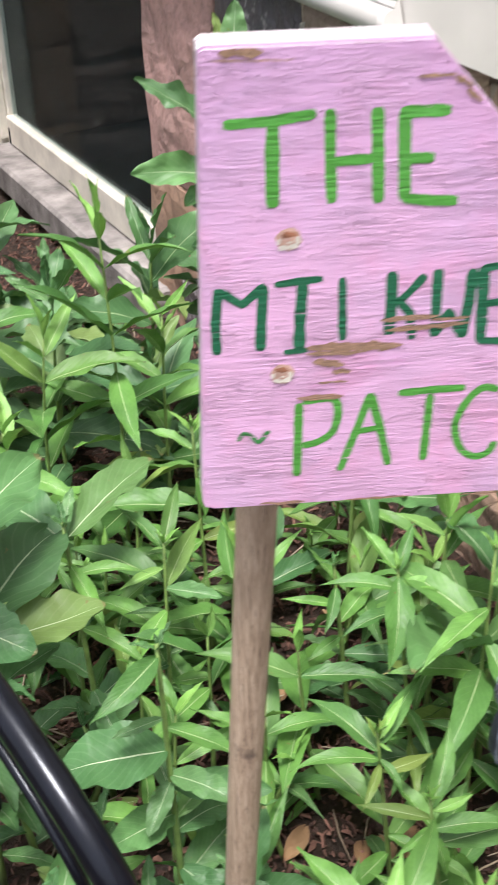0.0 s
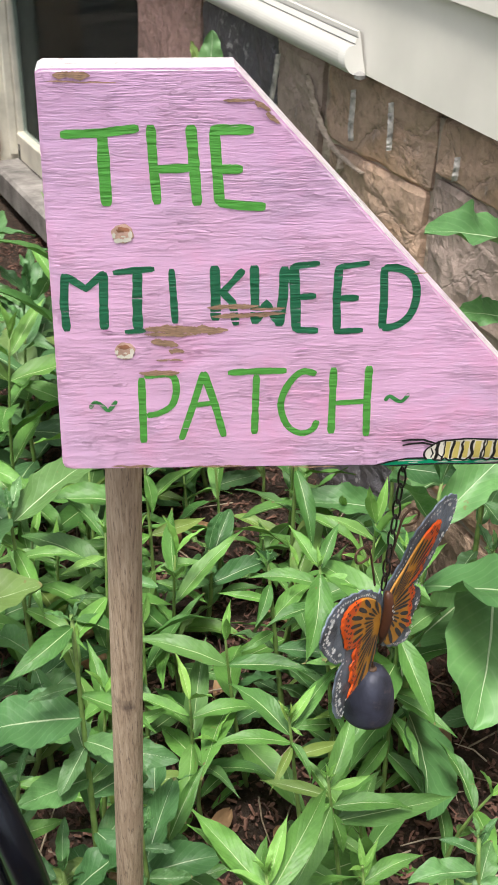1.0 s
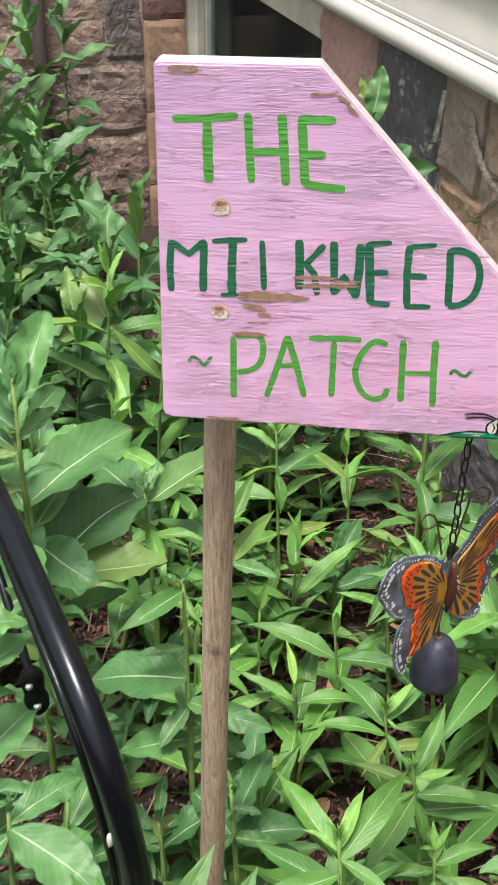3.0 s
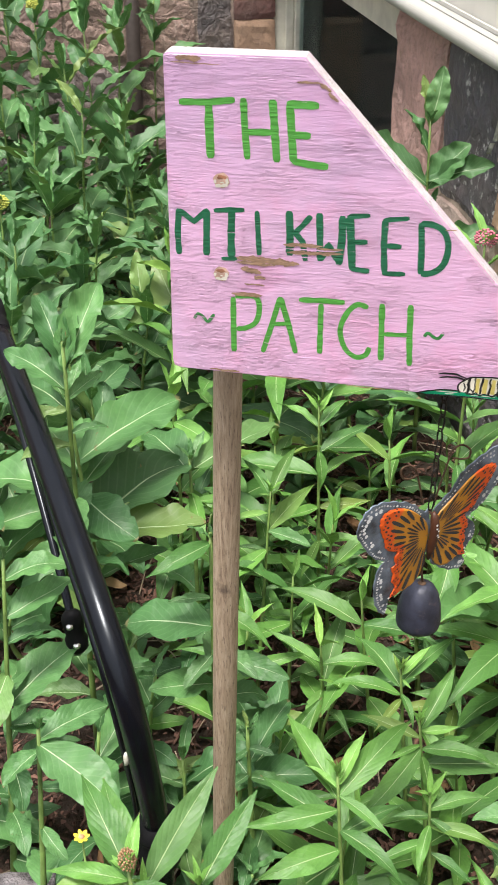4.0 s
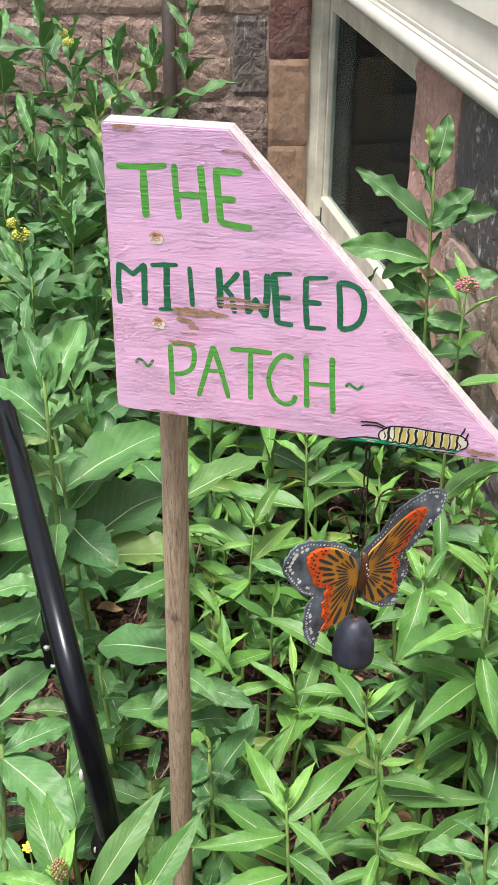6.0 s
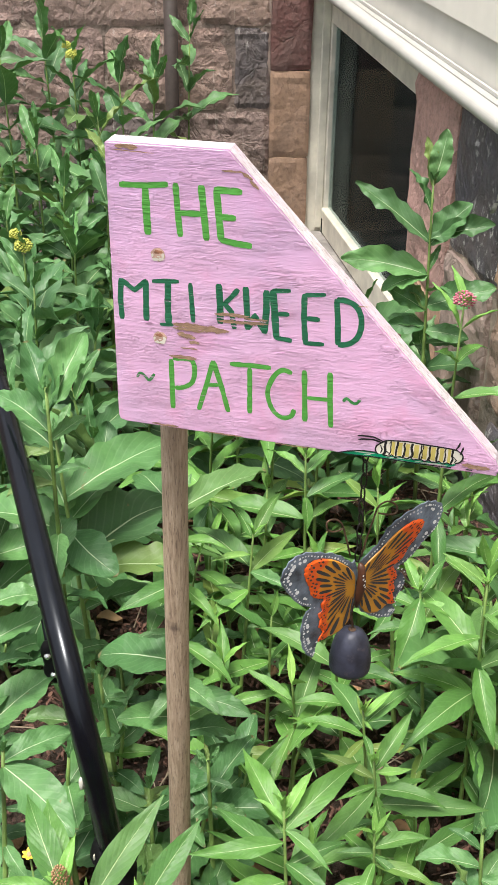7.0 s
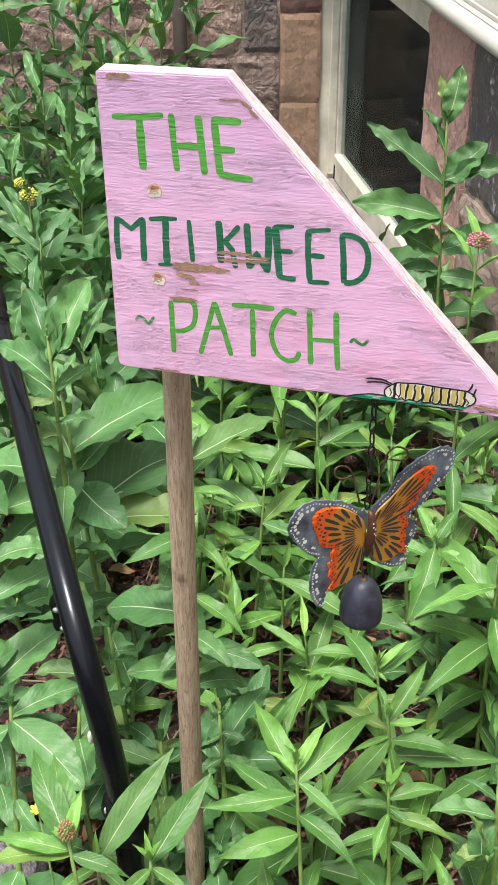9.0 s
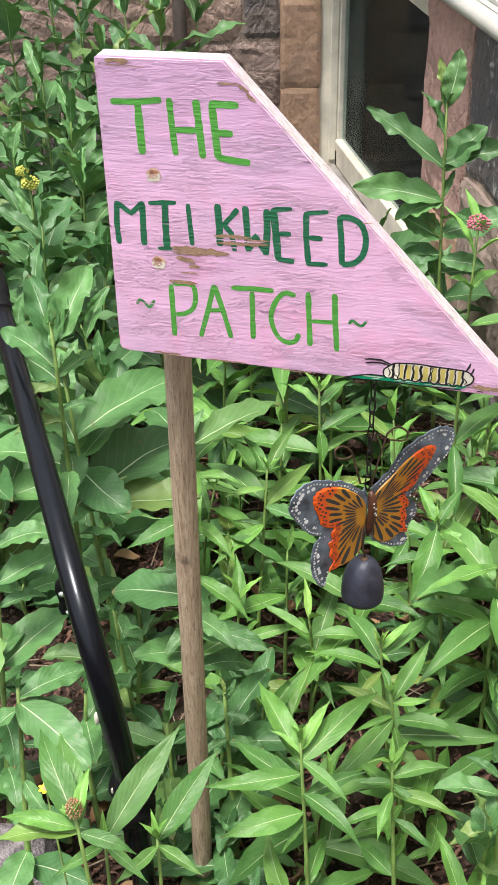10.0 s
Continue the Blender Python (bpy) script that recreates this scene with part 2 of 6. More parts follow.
def glass_mat():
    """Thin old pane: mostly clear, a weak mirror image and a film of dust."""
    m, nt, b = node_mat("window_glass")
    clear = add_node(nt, "ShaderNodeBsdfTransparent", {"Color": (0.75, 0.82, 0.82, 1)})
    gloss = add_node(nt, "ShaderNodeBsdfGlossy", {"Color": (0.85, 0.95, 0.95, 1), "Roughness": 0.04})
    f = noise_tex(nt, coords(nt, (1, 2.0, 1)), 3.0, 4)
    b.inputs["Base Color"].default_value = (0.42, 0.50, 0.52, 1)
    b.inputs["Roughness"].default_value = 0.9
    b.inputs["Specular IOR Level"].default_value = 0.0
    m1 = add_node(nt, "ShaderNodeMixShader", {0: 0.055})
    nt.links.new(clear.outputs[0], m1.inputs[1])
    nt.links.new(gloss.outputs[0], m1.inputs[2])
    m2 = add_node(nt, "ShaderNodeMixShader", {0: ramp(nt, f, [(0.3, (0.008, 0.008, 0.008)), (0.75, (0.026, 0.026, 0.026))])})
    nt.links.new(m1.outputs[0], m2.inputs[1])
    nt.links.new(b.outputs[0], m2.inputs[2])
    nt.links.new(m2.outputs[0], nt.nodes["Material Output"].inputs[0])
    return m


MAT_GLASS = glass_mat()


def pink_mat(name, tint, lift):
    """Brushed pink paint on plywood: wavy checks along the grain with curled lips, smooth stretches between, uneven tint."""
    m, nt, b = node_mat(name)
    vec = coords(nt, (1, 1, 1))
    fine = noise_tex(nt, coords(nt, (16, 1, 150)), 3.0, 4, 0.6, 0.6)
    flow = noise_tex(nt, coords(nt, (7, 1, 150), turn=(0, radians(0.9), 0)), 2.0, 3, 0.6, 0.45)
    sheet = noise_tex(nt, coords(nt, (13, 1, 230), turn=(0, radians(-0.5), 0)), 2.0, 3, 0.6, 0.4)
    zone = ramp(nt, noise_tex(nt, coords(nt, (0.7, 1, 1.8)), 15.0, 3, 0.6), [(0.42, (0.25, 0.25, 0.25)), (0.60, (1, 1, 1))])
    blot = noise_tex(nt, vec, 6.0, 4, 0.6)
    warm = noise_tex(nt, coords(nt, (1.3, 1, 1.6)), 9.0, 4, 0.6)
    pale = tuple(min(1, c * 1.06 + 0.02) for c in tint)
    col = mixc(nt, ramp(nt, fine, [(0.3, (0, 0, 0)), (0.7, (1, 1, 1))]), tint, pale)
    col = mixc(nt, fmath(nt, "MULTIPLY", ramp(nt, blot, [(0.46, (0, 0, 0)), (0.66, (1, 1, 1))]), 0.4), col, (tint[0] * 0.82, tint[1] * 1.10, tint[2] * 1.04))
    col = mixc(nt, fmath(nt, "MULTIPLY", ramp(nt, warm, [(0.50, (0, 0, 0)), (0.66, (1, 1, 1))]), 0.6), col, (tint[0] * 1.08, tint[1] * 0.80, tint[2] * 0.86))
    # the tint shifts to lavender towards the top of the board
    high = nt.nodes.new("ShaderNodeSeparateXYZ")
    nt.links.new(vec, high.inputs[0])
    thin = fmath(nt, "ADD", fmath(nt, "MULTIPLY", high.outputs[2], 4.0), fmath(nt, "MULTIPLY", blot, 1.1))
    col = mixc(nt, fmath(nt, "MULTIPLY", ramp(nt, thin, [(0.0, (0, 0, 0)), (0.5, (1, 1, 1))]), 0.6), col, (0.60, 0.37, 0.63))
    # checks: thin contour lines of a stretched noise
    lines = []
    for f, at, wide in ((flow, 0.47, 0.007), (flow, 0.57, 0.006), (sheet, 0.43, 0.008), (sheet, 0.56, 0.008)):
        d = fmath(nt, "ABSOLUTE", fmath(nt, "SUBTRACT", f, at))
        lines.append(ramp(nt, d, [(0.0, (1, 1, 1)), (wide, (0, 0, 0))]))
    crack = fmath(nt, "MULTIPLY", fmath(nt, "MAXIMUM", fmath(nt, "MAXIMUM", lines[0], lines[1]), fmath(nt, "MAXIMUM", lines[2], lines[3])), zone)
    dark = fmath(nt, "MULTIPLY", fmath(nt, "MAXIMUM", lines[0], lines[3]), zone)
    col = mixc(nt, fmath(nt, "MULTIPLY", dark, 0.22), col, (0.36, 0.15, 0.24))
    nt.links.new(col, b.inputs["Base Color"])
    b.inputs["Roughness"].default_value = 0.46
    terrace = fmath(nt, "ADD", ramp(nt, flow, [(0.45, (0, 0, 0)), (0.475, (1, 1, 1)), (0.55, (0.5, 0.5, 0.5)), (0.575, (1, 1, 1))]), ramp(nt, sheet, [(0.41, (0, 0, 0)), (0.44, (0.8, 0.8, 0.8)), (0.54, (0.3, 0.3, 0.3)), (0.57, (0.9, 0.9, 0.9))]))
    h = fmath(nt, "MULTIPLY", fmath(nt, "SUBTRACT", terrace, crack), zone)
    bump(nt, b, fmath(nt, "ADD", h, fmath(nt, "MULTIPLY", fine, 0.5)), 0.85, lift * 0.6)
    return m


MAT_PINK = pink_mat("pink_brushed_paint", (0.775, 0.455, 0.70), 0.0015)


def edge_mat():
    m, nt, b = node_mat("painted_plywood_edge")
    ply = noise_tex(nt, coords(nt, (60, 190, 60)), 2.0, 5, 0.7, 0.5)
    f = noise_tex(nt, coords(nt, (1, 3, 1)), 60.0, 5, 0.65)
    g = noise_tex(nt, coords(nt), 14.0, 4)
    col = ramp(nt, ply, [(0.34, (0.22, 0.17, 0.16)), (0.42, (0.50, 0.46, 0.47)), (0.58, (0.66, 0.62, 0.64))])
    col = mixc(nt, fmath(nt, "MULTIPLY", ramp(nt, g, [(0.45, (0, 0, 0)), (0.6, (1, 1, 1))]), 0.5), col, (0.58, 0.42, 0.53))
    col = mixc(nt, fmath(nt, "MULTIPLY", ramp(nt, f, [(0.56, (0, 0, 0)), (0.66, (1, 1, 1))]), 0.6), col, (0.34, 0.25, 0.20))
    nt.links.new(col, b.inputs["Base Color"])
    b.inputs["Roughness"].default_value = 0.75
    bump(nt, b, fmath(nt, "ADD", ply, f), 0.7, 0.004)
    return m


MAT_EDGE = edge_mat()


def brush_mat(name, color, thin):
    """Brush lettering: streaky along the board's grain, pink showing through where it is thin."""
    m, nt, b = node_mat(name)
    f = noise_tex(nt, coords(nt, (14, 1, 170)), 2.0, 4, 0.65, 0.3)
    g = noise_tex(nt, coords(nt), 70.0, 3)
    light = tuple(min(1, c * 1.45 + 0.02) for c in color)
    col = mixc(nt, g, color, light)
    col = mixc(nt, ramp(nt, f, [(thin, (1, 1, 1)), (thin + 0.05, (0, 0, 0))]), col, (0.62, 0.36, 0.54))
    nt.links.new(col, b.inputs["Base Color"])
    b.inputs["Roughness"].default_value = 0.4
    bump(nt, b, f, 0.6, 0.003)
    return m


MAT_LIME = brush_mat("bright_green_brush_paint", (0.062, 0.275, 0.036), 0.28)
MAT_PINE = brush_mat("dark_green_brush_paint", (0.004, 0.105, 0.045), 0.31)
MAT_WAVE = brush_mat("green_wave_brush_paint", (0.03, 0.19, 0.045), 0.40)
MAT_EMERALD = simple_mat("emerald_paint", (0.0, 0.30, 0.14), 0.4)
MAT_BLACKLINE = simple_mat("black_brush_paint", (0.012, 0.012, 0.012), 0.5)
MAT_YELLOW = simple_mat("yellow_paint", (0.62, 0.52, 0.14), 0.5)
MAT_IVORY = simple_mat("ivory_paint", (0.75, 0.72, 0.62), 0.5)
MAT_BAREWOOD = simple_mat("bare_plywood", (0.45, 0.28, 0.18), 0.8, 0, 0.3, 25, 0.6, 0.003, (6, 1, 60))
MAT_SCREW = simple_mat("rusty_screw", (0.42, 0.19, 0.11), 0.6, 0.2, 0.3, 90, 0.4, 0.001)
MAT_PUTTY = simple_mat("raw_wood_hole", (0.64, 0.42, 0.33), 0.8, 0, 0.2, 90, 0.4, 0.001)


def stake_mat():
    m, nt, b = node_mat("weathered_stake_wood")
    f = noise_tex(nt, coords(nt, (360, 360, 11)), 1.0, 5, 0.68, 0.4)
    pore = noise_tex(nt, coords(nt, (800, 800, 60)), 1.0, 3, 0.6)
    g = noise_tex(nt, coords(nt, (60, 60, 3)), 1.0, 4)
    sp = noise_tex(nt, coords(nt, (1, 1, 0.6)), 34.0, 4)
    col = ramp(nt, f, [(0.30, (0.19, 0.13, 0.088)), (0.47, (0.41, 0.305, 0.21)), (0.70, (0.60, 0.48, 0.36))])
    col = mixc(nt, fmath(nt, "MULTIPLY", ramp(nt, g, [(0.35, (0, 0, 0)), (0.65, (1, 1, 1))]), 0.45), col, (0.27, 0.19, 0.135))
    col = mixc(nt, fmath(nt, "MULTIPLY", ramp(nt, pore, [(0.35, (1, 1, 1)), (0.43, (0, 0, 0))]), 0.55), col, (0.07, 0.048, 0.038))
    col = mixc(nt, fmath(nt, "MULTIPLY", ramp(nt, sp, [(0.66, (0, 0, 0)), (0.73, (1, 1, 1))]), 0.7), col, (0.06, 0.04, 0.032))
    nt.links.new(col, b.inputs["Base Color"])
    b.inputs["Roughness"].default_value = 0.75
    bump(nt, b, f, 0.55, 0.002)
    return m


MAT_STAKE = stake_mat()
MAT_TUBE = simple_mat("black_tube_coating", (0.003, 0.0035, 0.006), 0.24, 0, 0.2, 40, 0.05, 0.001)
MAT_TUBE.node_tree.nodes["Principled BSDF"].inputs["Specular IOR Level"].default_value = 0.34
MAT_TUBE.node_tree.nodes["Principled BSDF"].inputs["Specular Tint"].default_value = (0.86, 0.92, 1.0, 1.0)
MAT_RUBBER = simple_mat("black_rubber", (0.006, 0.006, 0.007), 0.6, 0, 0.2, 60, 0.3, 0.001)
MAT_RUBBER.node_tree.nodes["Principled BSDF"].inputs["Specular IOR Level"].default_value = 0.15
MAT_CHROME = simple_mat("bright_bolt_metal", (0.75, 0.75, 0.76), 0.25, 1.0, 0.05)
MAT_IRON = simple_mat("dark_chain_iron", (0.03, 0.025, 0.022), 0.55, 0.7, 0.3, 90)
MAT_RUSTWIRE = simple_mat("rusty_wire", (0.13, 0.075, 0.045), 0.6, 0.5, 0.3, 90)
MAT_CELL = simple_mat("black_wing_enamel", (0.035, 0.038, 0.045), 0.5)
MAT_BELL = simple_mat("slate_bell_enamel", (0.035, 0.038, 0.06), 0.5, 0.2, 0.3, 45, 0.4, 0.001)
_nt = MAT_BELL.node_tree
_rust = ramp(_nt, noise_tex(_nt, coords(_nt), 60.0, 4, 0.65), [(0.60, (0, 0, 0)), (0.68, (1, 1, 1))])
_b = _nt.nodes["Principled BSDF"]
_old = _b.inputs["Base Color"].links[0].from_socket
_nt.links.new(mixc(_nt, fmath(_nt, "MULTIPLY", _rust, 0.35), _old, (0.12, 0.09, 0.09)), _b.inputs["Base Color"])
MAT_RIM = simple_mat("slate_wing_enamel", (0.17, 0.212, 0.27), 0.45, 0.05, 0.4, 40, 0.6, 0.002)


def inlay_mat():
    """Wing inlay: amber near the body, deep orange outside."""
    m, nt, b = node_mat("orange_wing_enamel")
    at = nt.nodes.new("ShaderNodeAttribute")
    at.attribute_name = "outward"
    f = noise_tex(nt, coords(nt), 60.0, 4)
    col = ramp(nt, at.outputs["Fac"], [(0.3, (0.52, 0.25, 0.025)), (0.72, (0.68, 0.29, 0.022)), (0.8, (0.84, 0.115, 0.012))])
    col = mixc(nt, fmath(nt, "MULTIPLY", f, 0.22), col, (0.25, 0.06, 0.01))
    nt.links.new(col, b.inputs["Base Color"])
    b.inputs["Roughness"].default_value = 0.42
    bump(nt, b, f, 0.5, 0.001)
    return m


MAT_INLAY = inlay_mat()
MAT_BODY = simple_mat("brown_body_enamel", (0.07, 0.025, 0.012), 0.5)
MAT_DOT = simple_mat("white_dot_paint", (0.75, 0.77, 0.78), 0.5)
MAT_BUD_PINK = simple_mat("pink_buds", (0.55, 0.16, 0.22), 0.6, 0, 0.3, 90)
MAT_BUD_YELLOW = simple_mat("yellow_green_buds", (0.50, 0.52, 0.10), 0.6, 0, 0.3, 90)
MAT_BUD_BROWN = simple_mat("fading_buds", (0.42, 0.25, 0.13), 0.6, 0, 0.3, 90)
MAT_PETAL = simple_mat("yellow_petal", (0.75, 0.55, 0.04), 0.6)


# ---- builders ----
def mesh_of(name, bm, mats, smooth=False):
    me = bpy.data.meshes.new(name)
    bm.to_mesh(me)
    bm.free()
    for m in (mats if isinstance(mats, (list, tuple)) else [mats]):
        me.materials.append(m)
    if smooth:
        me.shade_smooth()
    return me


def part(name, bm, material, parent=None, label="", smooth=False):
    ob = new(name, mesh_of(name, bm, material, smooth))
    if parent is not None:
        ob.parent = parent
    if label:
        tagged(ob, label)
    return ob


def box(bm, lo, hi, bevel=0.0, seg=1):
    r = bmesh.ops.create_cube(bm, size=1.0)
    size = [h - l for l, h in zip(lo, hi)]
    mid = [(h + l) / 2 for l, h in zip(lo, hi)]
    for v in r["verts"]:
        v.co = Vector((v.co.x * size[0] + mid[0], v.co.y * size[1] + mid[1], v.co.z * size[2] + mid[2]))
    if bevel:
        es = list({e for v in r["verts"] for e in v.link_edges})
        bmesh.ops.bevel(bm, geom=es, offset=bevel, segments=seg, affect="EDGES", profile=0.6)


def sweep(bm, pts, radius, sides=12, cap=True):
    """A tube along pts; radius a number or one for each point."""
    pts = [Vector(p) for p in pts]
    rad = radius if isinstance(radius, (list, tuple)) else [radius] * len(pts)
    rings = []
    side = None
    for i, p in enumerate(pts):
        d = (pts[min(i + 1, len(pts) - 1)] - pts[max(i - 1, 0)]).normalized()
        if side is None:
            side = d.orthogonal().normalized()
        side = (side - d * side.dot(d)).normalized()
        up = d.cross(side)
        rings.append([bm.verts.new(p + (side * math.cos(a) + up * math.sin(a)) * rad[i]) for a in [2 * math.pi * k / sides for k in range(sides)]])
    for a, b in zip(rings, rings[1:]):
        for k in range(sides):
            bm.faces.new((a[k], a[(k + 1) % sides], b[(k + 1) % sides], b[k]))
    if cap:
        bm.faces.new(rings[0][::-1])
        bm.faces.new(rings[-1])


def smooth_path(ctrl, steps=8):
    """Catmull-Rom through the control points."""
    c = [Vector(p) for p in ctrl]
    c = [c[0] * 2 - c[1]] + c + [c[-1] * 2 - c[-2]]
    out = []
    for i in range(1, len(c) - 2):
        for k in range(steps):
            t = k / steps
            p0, p1, p2, p3 = c[i - 1:i + 3]
            out.append(0.5 * ((2 * p1) + (p2 - p0) * t + (2 * p0 - 5 * p1 + 4 * p2 - p3) * t * t + (3 * p1 - p0 - 3 * p2 + p3) * t ** 3))
    return out + [c[-2]]


def lathe(bm, profile, sides=24, mid=(0, 0, 0)):
    rings = [[bm.verts.new((mid[0] + r * math.cos(2 * math.pi * k / sides), mid[1] + r * math.sin(2 * math.pi * k / sides), mid[2] + z)) for k in range(sides)] for r, z in profile]
    for a, b in zip(rings, rings[1:]):
        for k in range(sides):
            bm.faces.new((a[k], a[(k + 1) % sides], b[(k + 1) % sides], b[k]))
    bm.faces.new(rings[0][::-1])
    bm.faces.new(rings[-1])


def ground_z(x, y):
    s = min(max((y - 1.9) / 3.2, 0.0), 1.0)
    return 0.08 - 0.29 * s * s * (3 - 2 * s) + 0.012 * noise.noise(Vector((x * 3, y * 3, 0.3)))


# ---- setting ----
def build_ground():
    bm = bmesh.new()
    xs = [-400, -60, -10, -3] + [-1.6 + 0.1 * i for i in range(30)] + [1.6, 6, 60, 400]
    ys = [-400, -60, -10, -3] + [-0.4 + 0.1 * i for i in range(58)] + [8, 30, 100, 400]
    grid = [[bm.verts.new((x, y, ground_z(x, y))) for x in xs] for y in ys]
    for a, b in zip(grid, grid[1:]):
        for i in range(len(xs) - 1):
            bm.faces.new((a[i], a[i + 1], b[i + 1], b[i]))
    ob = part("ground", bm, MAT_SOIL, None, "", True)
    tagged(ob, "dark brown garden soil under bark mulch", "ground", kind="structure")


build_ground()

WALL_X, CORNER_Y = 1.32, 5.16
WIN = (3.49, 5.15, 0.06, 0.957)   # glass: from y, to y, sill, head
TOP = 1.04


def rough_stone(seed, ly, lz, depth, rough=0.012, lip=0.02, facet=2.0, chunk=0.0):
    """A rubble stone with its face towards -x: length ly, height lz."""
    bm = bmesh.new()
    n_y, n_z = (24, 18) if chunk else ((16, 12) if ly > 0.25 else (10, 14))
    g = []
    for j in range(n_z + 1):
        row = []
        for i in range(n_y + 1):
            y, z = -ly / 2 + ly * i / n_y, -lz / 2 + lz * j / n_z
            edge = i in (0, n_y) or j in (0, n_z)
            corner = i in (0, n_y) and j in (0, n_z)
            k = noise.noise(Vector((y * 6 + seed * 3.1, z * 6, seed))) * rough * 1.8 + noise.noise(Vector((y * 21, z * 21 + seed, seed * 1.3))) * rough * 0.9
            k += (abs(noise.noise(Vector((y * 9 + seed, z * 11, seed * 0.7)))) - 0.3) * rough * facet + noise.noise(Vector((y * 45, z * 45, seed))) * rough * 0.5
            if chunk:
                d = noise.voronoi(Vector((seed * 2.7, y * 7 + 0.8 * noise.noise(Vector((y * 5, z * 5, seed))), z * 9)))[0]
                k += chunk * (min(d[1] - d[0], 0.6) - 0.3)
            x = -depth - k + (lip if edge else 0.0) + (lip * 0.4 if corner else 0)
            f = 1.0 - 3.5 * lip if corner else 1.0
            w = 0.016 * min(1.0, rough / 0.012)
            y2 = y * f + w * noise.noise(Vector((seed, y * 6, z * 6)))
            z2 = z * f + w * noise.noise(Vector((seed + 9, y * 6, z * 6)))
            row.append(bm.verts.new((x, y2, z2)))
        g.append(row)
    for a, b in zip(g, g[1:]):
        for i in range(n_y):
            bm.faces.new((a[i], b[i], b[i + 1], a[i + 1]))
    loop = g[0] + [r[-1] for r in g[1:-1]] + g[-1][::-1] + [r[0] for r in g[-2:0:-1]]
    back = [bm.verts.new((0.03, v.co.y, v.co.z)) for v in loop]
    for k in range(len(loop)):
        m = (k + 1) % len(loop)
        bm.faces.new((loop[k], loop[m], back[m], back[k]))
    bmesh.ops.recalc_face_normals(bm, faces=bm.faces)
    return bm


def build_walls():
    # long wall with the basement window
    y0, y1, zs, zh = WIN
    bm = bmesh.new()
    for lo, hi in (((WALL_X, -6.0, -0.6), (WALL_X + 0.4, y0 - 0.006, TOP - 0.03)),
                   ((WALL_X, y0 - 0.006, -0.6), (WALL_X + 0.4, y1 + 0.4, zs - 0.14)),
                   ((WALL_X + 0.0, y1 + 0.012, zs - 0.14), (WALL_X + 0.4, y1 + 0.4, TOP + 0.02))):
        box(bm, lo, hi)
    wall_e = part("wall_east", bm, MAT_JOINT)
    tagged(wall_e, "rubble stone basement wall with pale mortar joints", "wall", kind="structure")
    bm = bmesh.new()
    box(bm, (-6.0, CORNER_Y, -0.6), (WALL_X - 0.05, CORNER_Y + 0.4, 3.2))
    wall_n = part("wall_north", bm, MAT_MORTAR)
    tagged(wall_n, "rubble stone wall meeting the window at the corner", "wall", kind="structure")
    return wall_e, wall_n


WALL_E, WALL_N = build_walls()


def build_siding():
    bm = bmesh.new()
    # shallow laps of painted clapboard, each overhanging the one below
    laps = [(TOP, 1.217)] + [(1.217 + 0.18 * i, 1.397 + 0.18 * i) for i in range(12)]
    for i, (a, b) in enumerate(laps):
        vs = [bm.verts.new(p) for p in ((1.275 - 0.004 * (i > 0), -6, a), (1.29, -6, b + 0.02), (1.7, -6, b + 0.02), (1.7, -6, a),
                                        (1.275 - 0.004 * (i > 0), 5.5, a), (1.29, 5.5, b + 0.02), (1.7, 5.5, b + 0.02), (1.7, 5.5, a))]
        for f in ((0, 1, 2, 3), (7, 6, 5, 4), (0, 4, 5, 1), (1, 5, 6, 2), (2, 6, 7, 3), (3, 7, 4, 0)):
            bm.faces.new([vs[k] for k in f])
    ob = part("wall_siding", bm, MAT_CREAM)
    tagged(ob, "cream painted wooden lap siding above the stone wall", "siding", kind="structure")
    # rounded moulding over the window
    bm = bmesh.new()
    prof = [(1.2735, 1.112), (1.2675, 1.111), (1.2665, 1.1035), (1.2685, 1.1028), (1.2685, 1.1005), (1.2640, 1.0998), (1.2575, 1.0935), (1.2600, 1.0924), (1.2600, 1.0906)]
    prof += [(1.252 + 0.0235 * math.cos(radians(a)), 1.066 + 0.0235 * math.sin(radians(a))) for a in range(84, 264, 12)] + [(1.272, 1.0435)]
    rows = [[bm.verts.new((x, y, z)) for x, z in prof] for y in (2.225, 2.24, 2.8, 3.6, CORNER_Y - 0.002)]
    for v, (x, z) in zip(rows[0], prof):
        v.co.x = 1.272 - (1.272 - x) * 0.9
    for row in rows[:2]:
        for v, (x, z) in zip(row, prof):
            v.co.y += (z - 1.04) * 0.45
    for a, b in zip(rows, rows[1:]):
        for i in range(len(prof) - 1):
            bm.faces.new((a[i], a[i + 1], b[i + 1], b[i]))
    bm.faces.new(rows[0])
    bmesh.ops.recalc_face_normals(bm, faces=bm.faces)
    ob = part("trim_moulding", bm, MAT_WHITE)
    tagged(ob, "white painted rounded wooden moulding along the siding's foot", "trim", kind="structure")
    bm = bmesh.new()
    lathe(bm, [(0.003, -0.007), (0.010, -0.004), (0.011, 0.003), (0.004, 0.008)], 10, (1.258, 2.222, TOP + 0.002))
    tagged(part("trim_caulk", bm, MAT_CAULK), "grey caulk at the moulding's cut end", "trim", kind="structure")


build_siding()


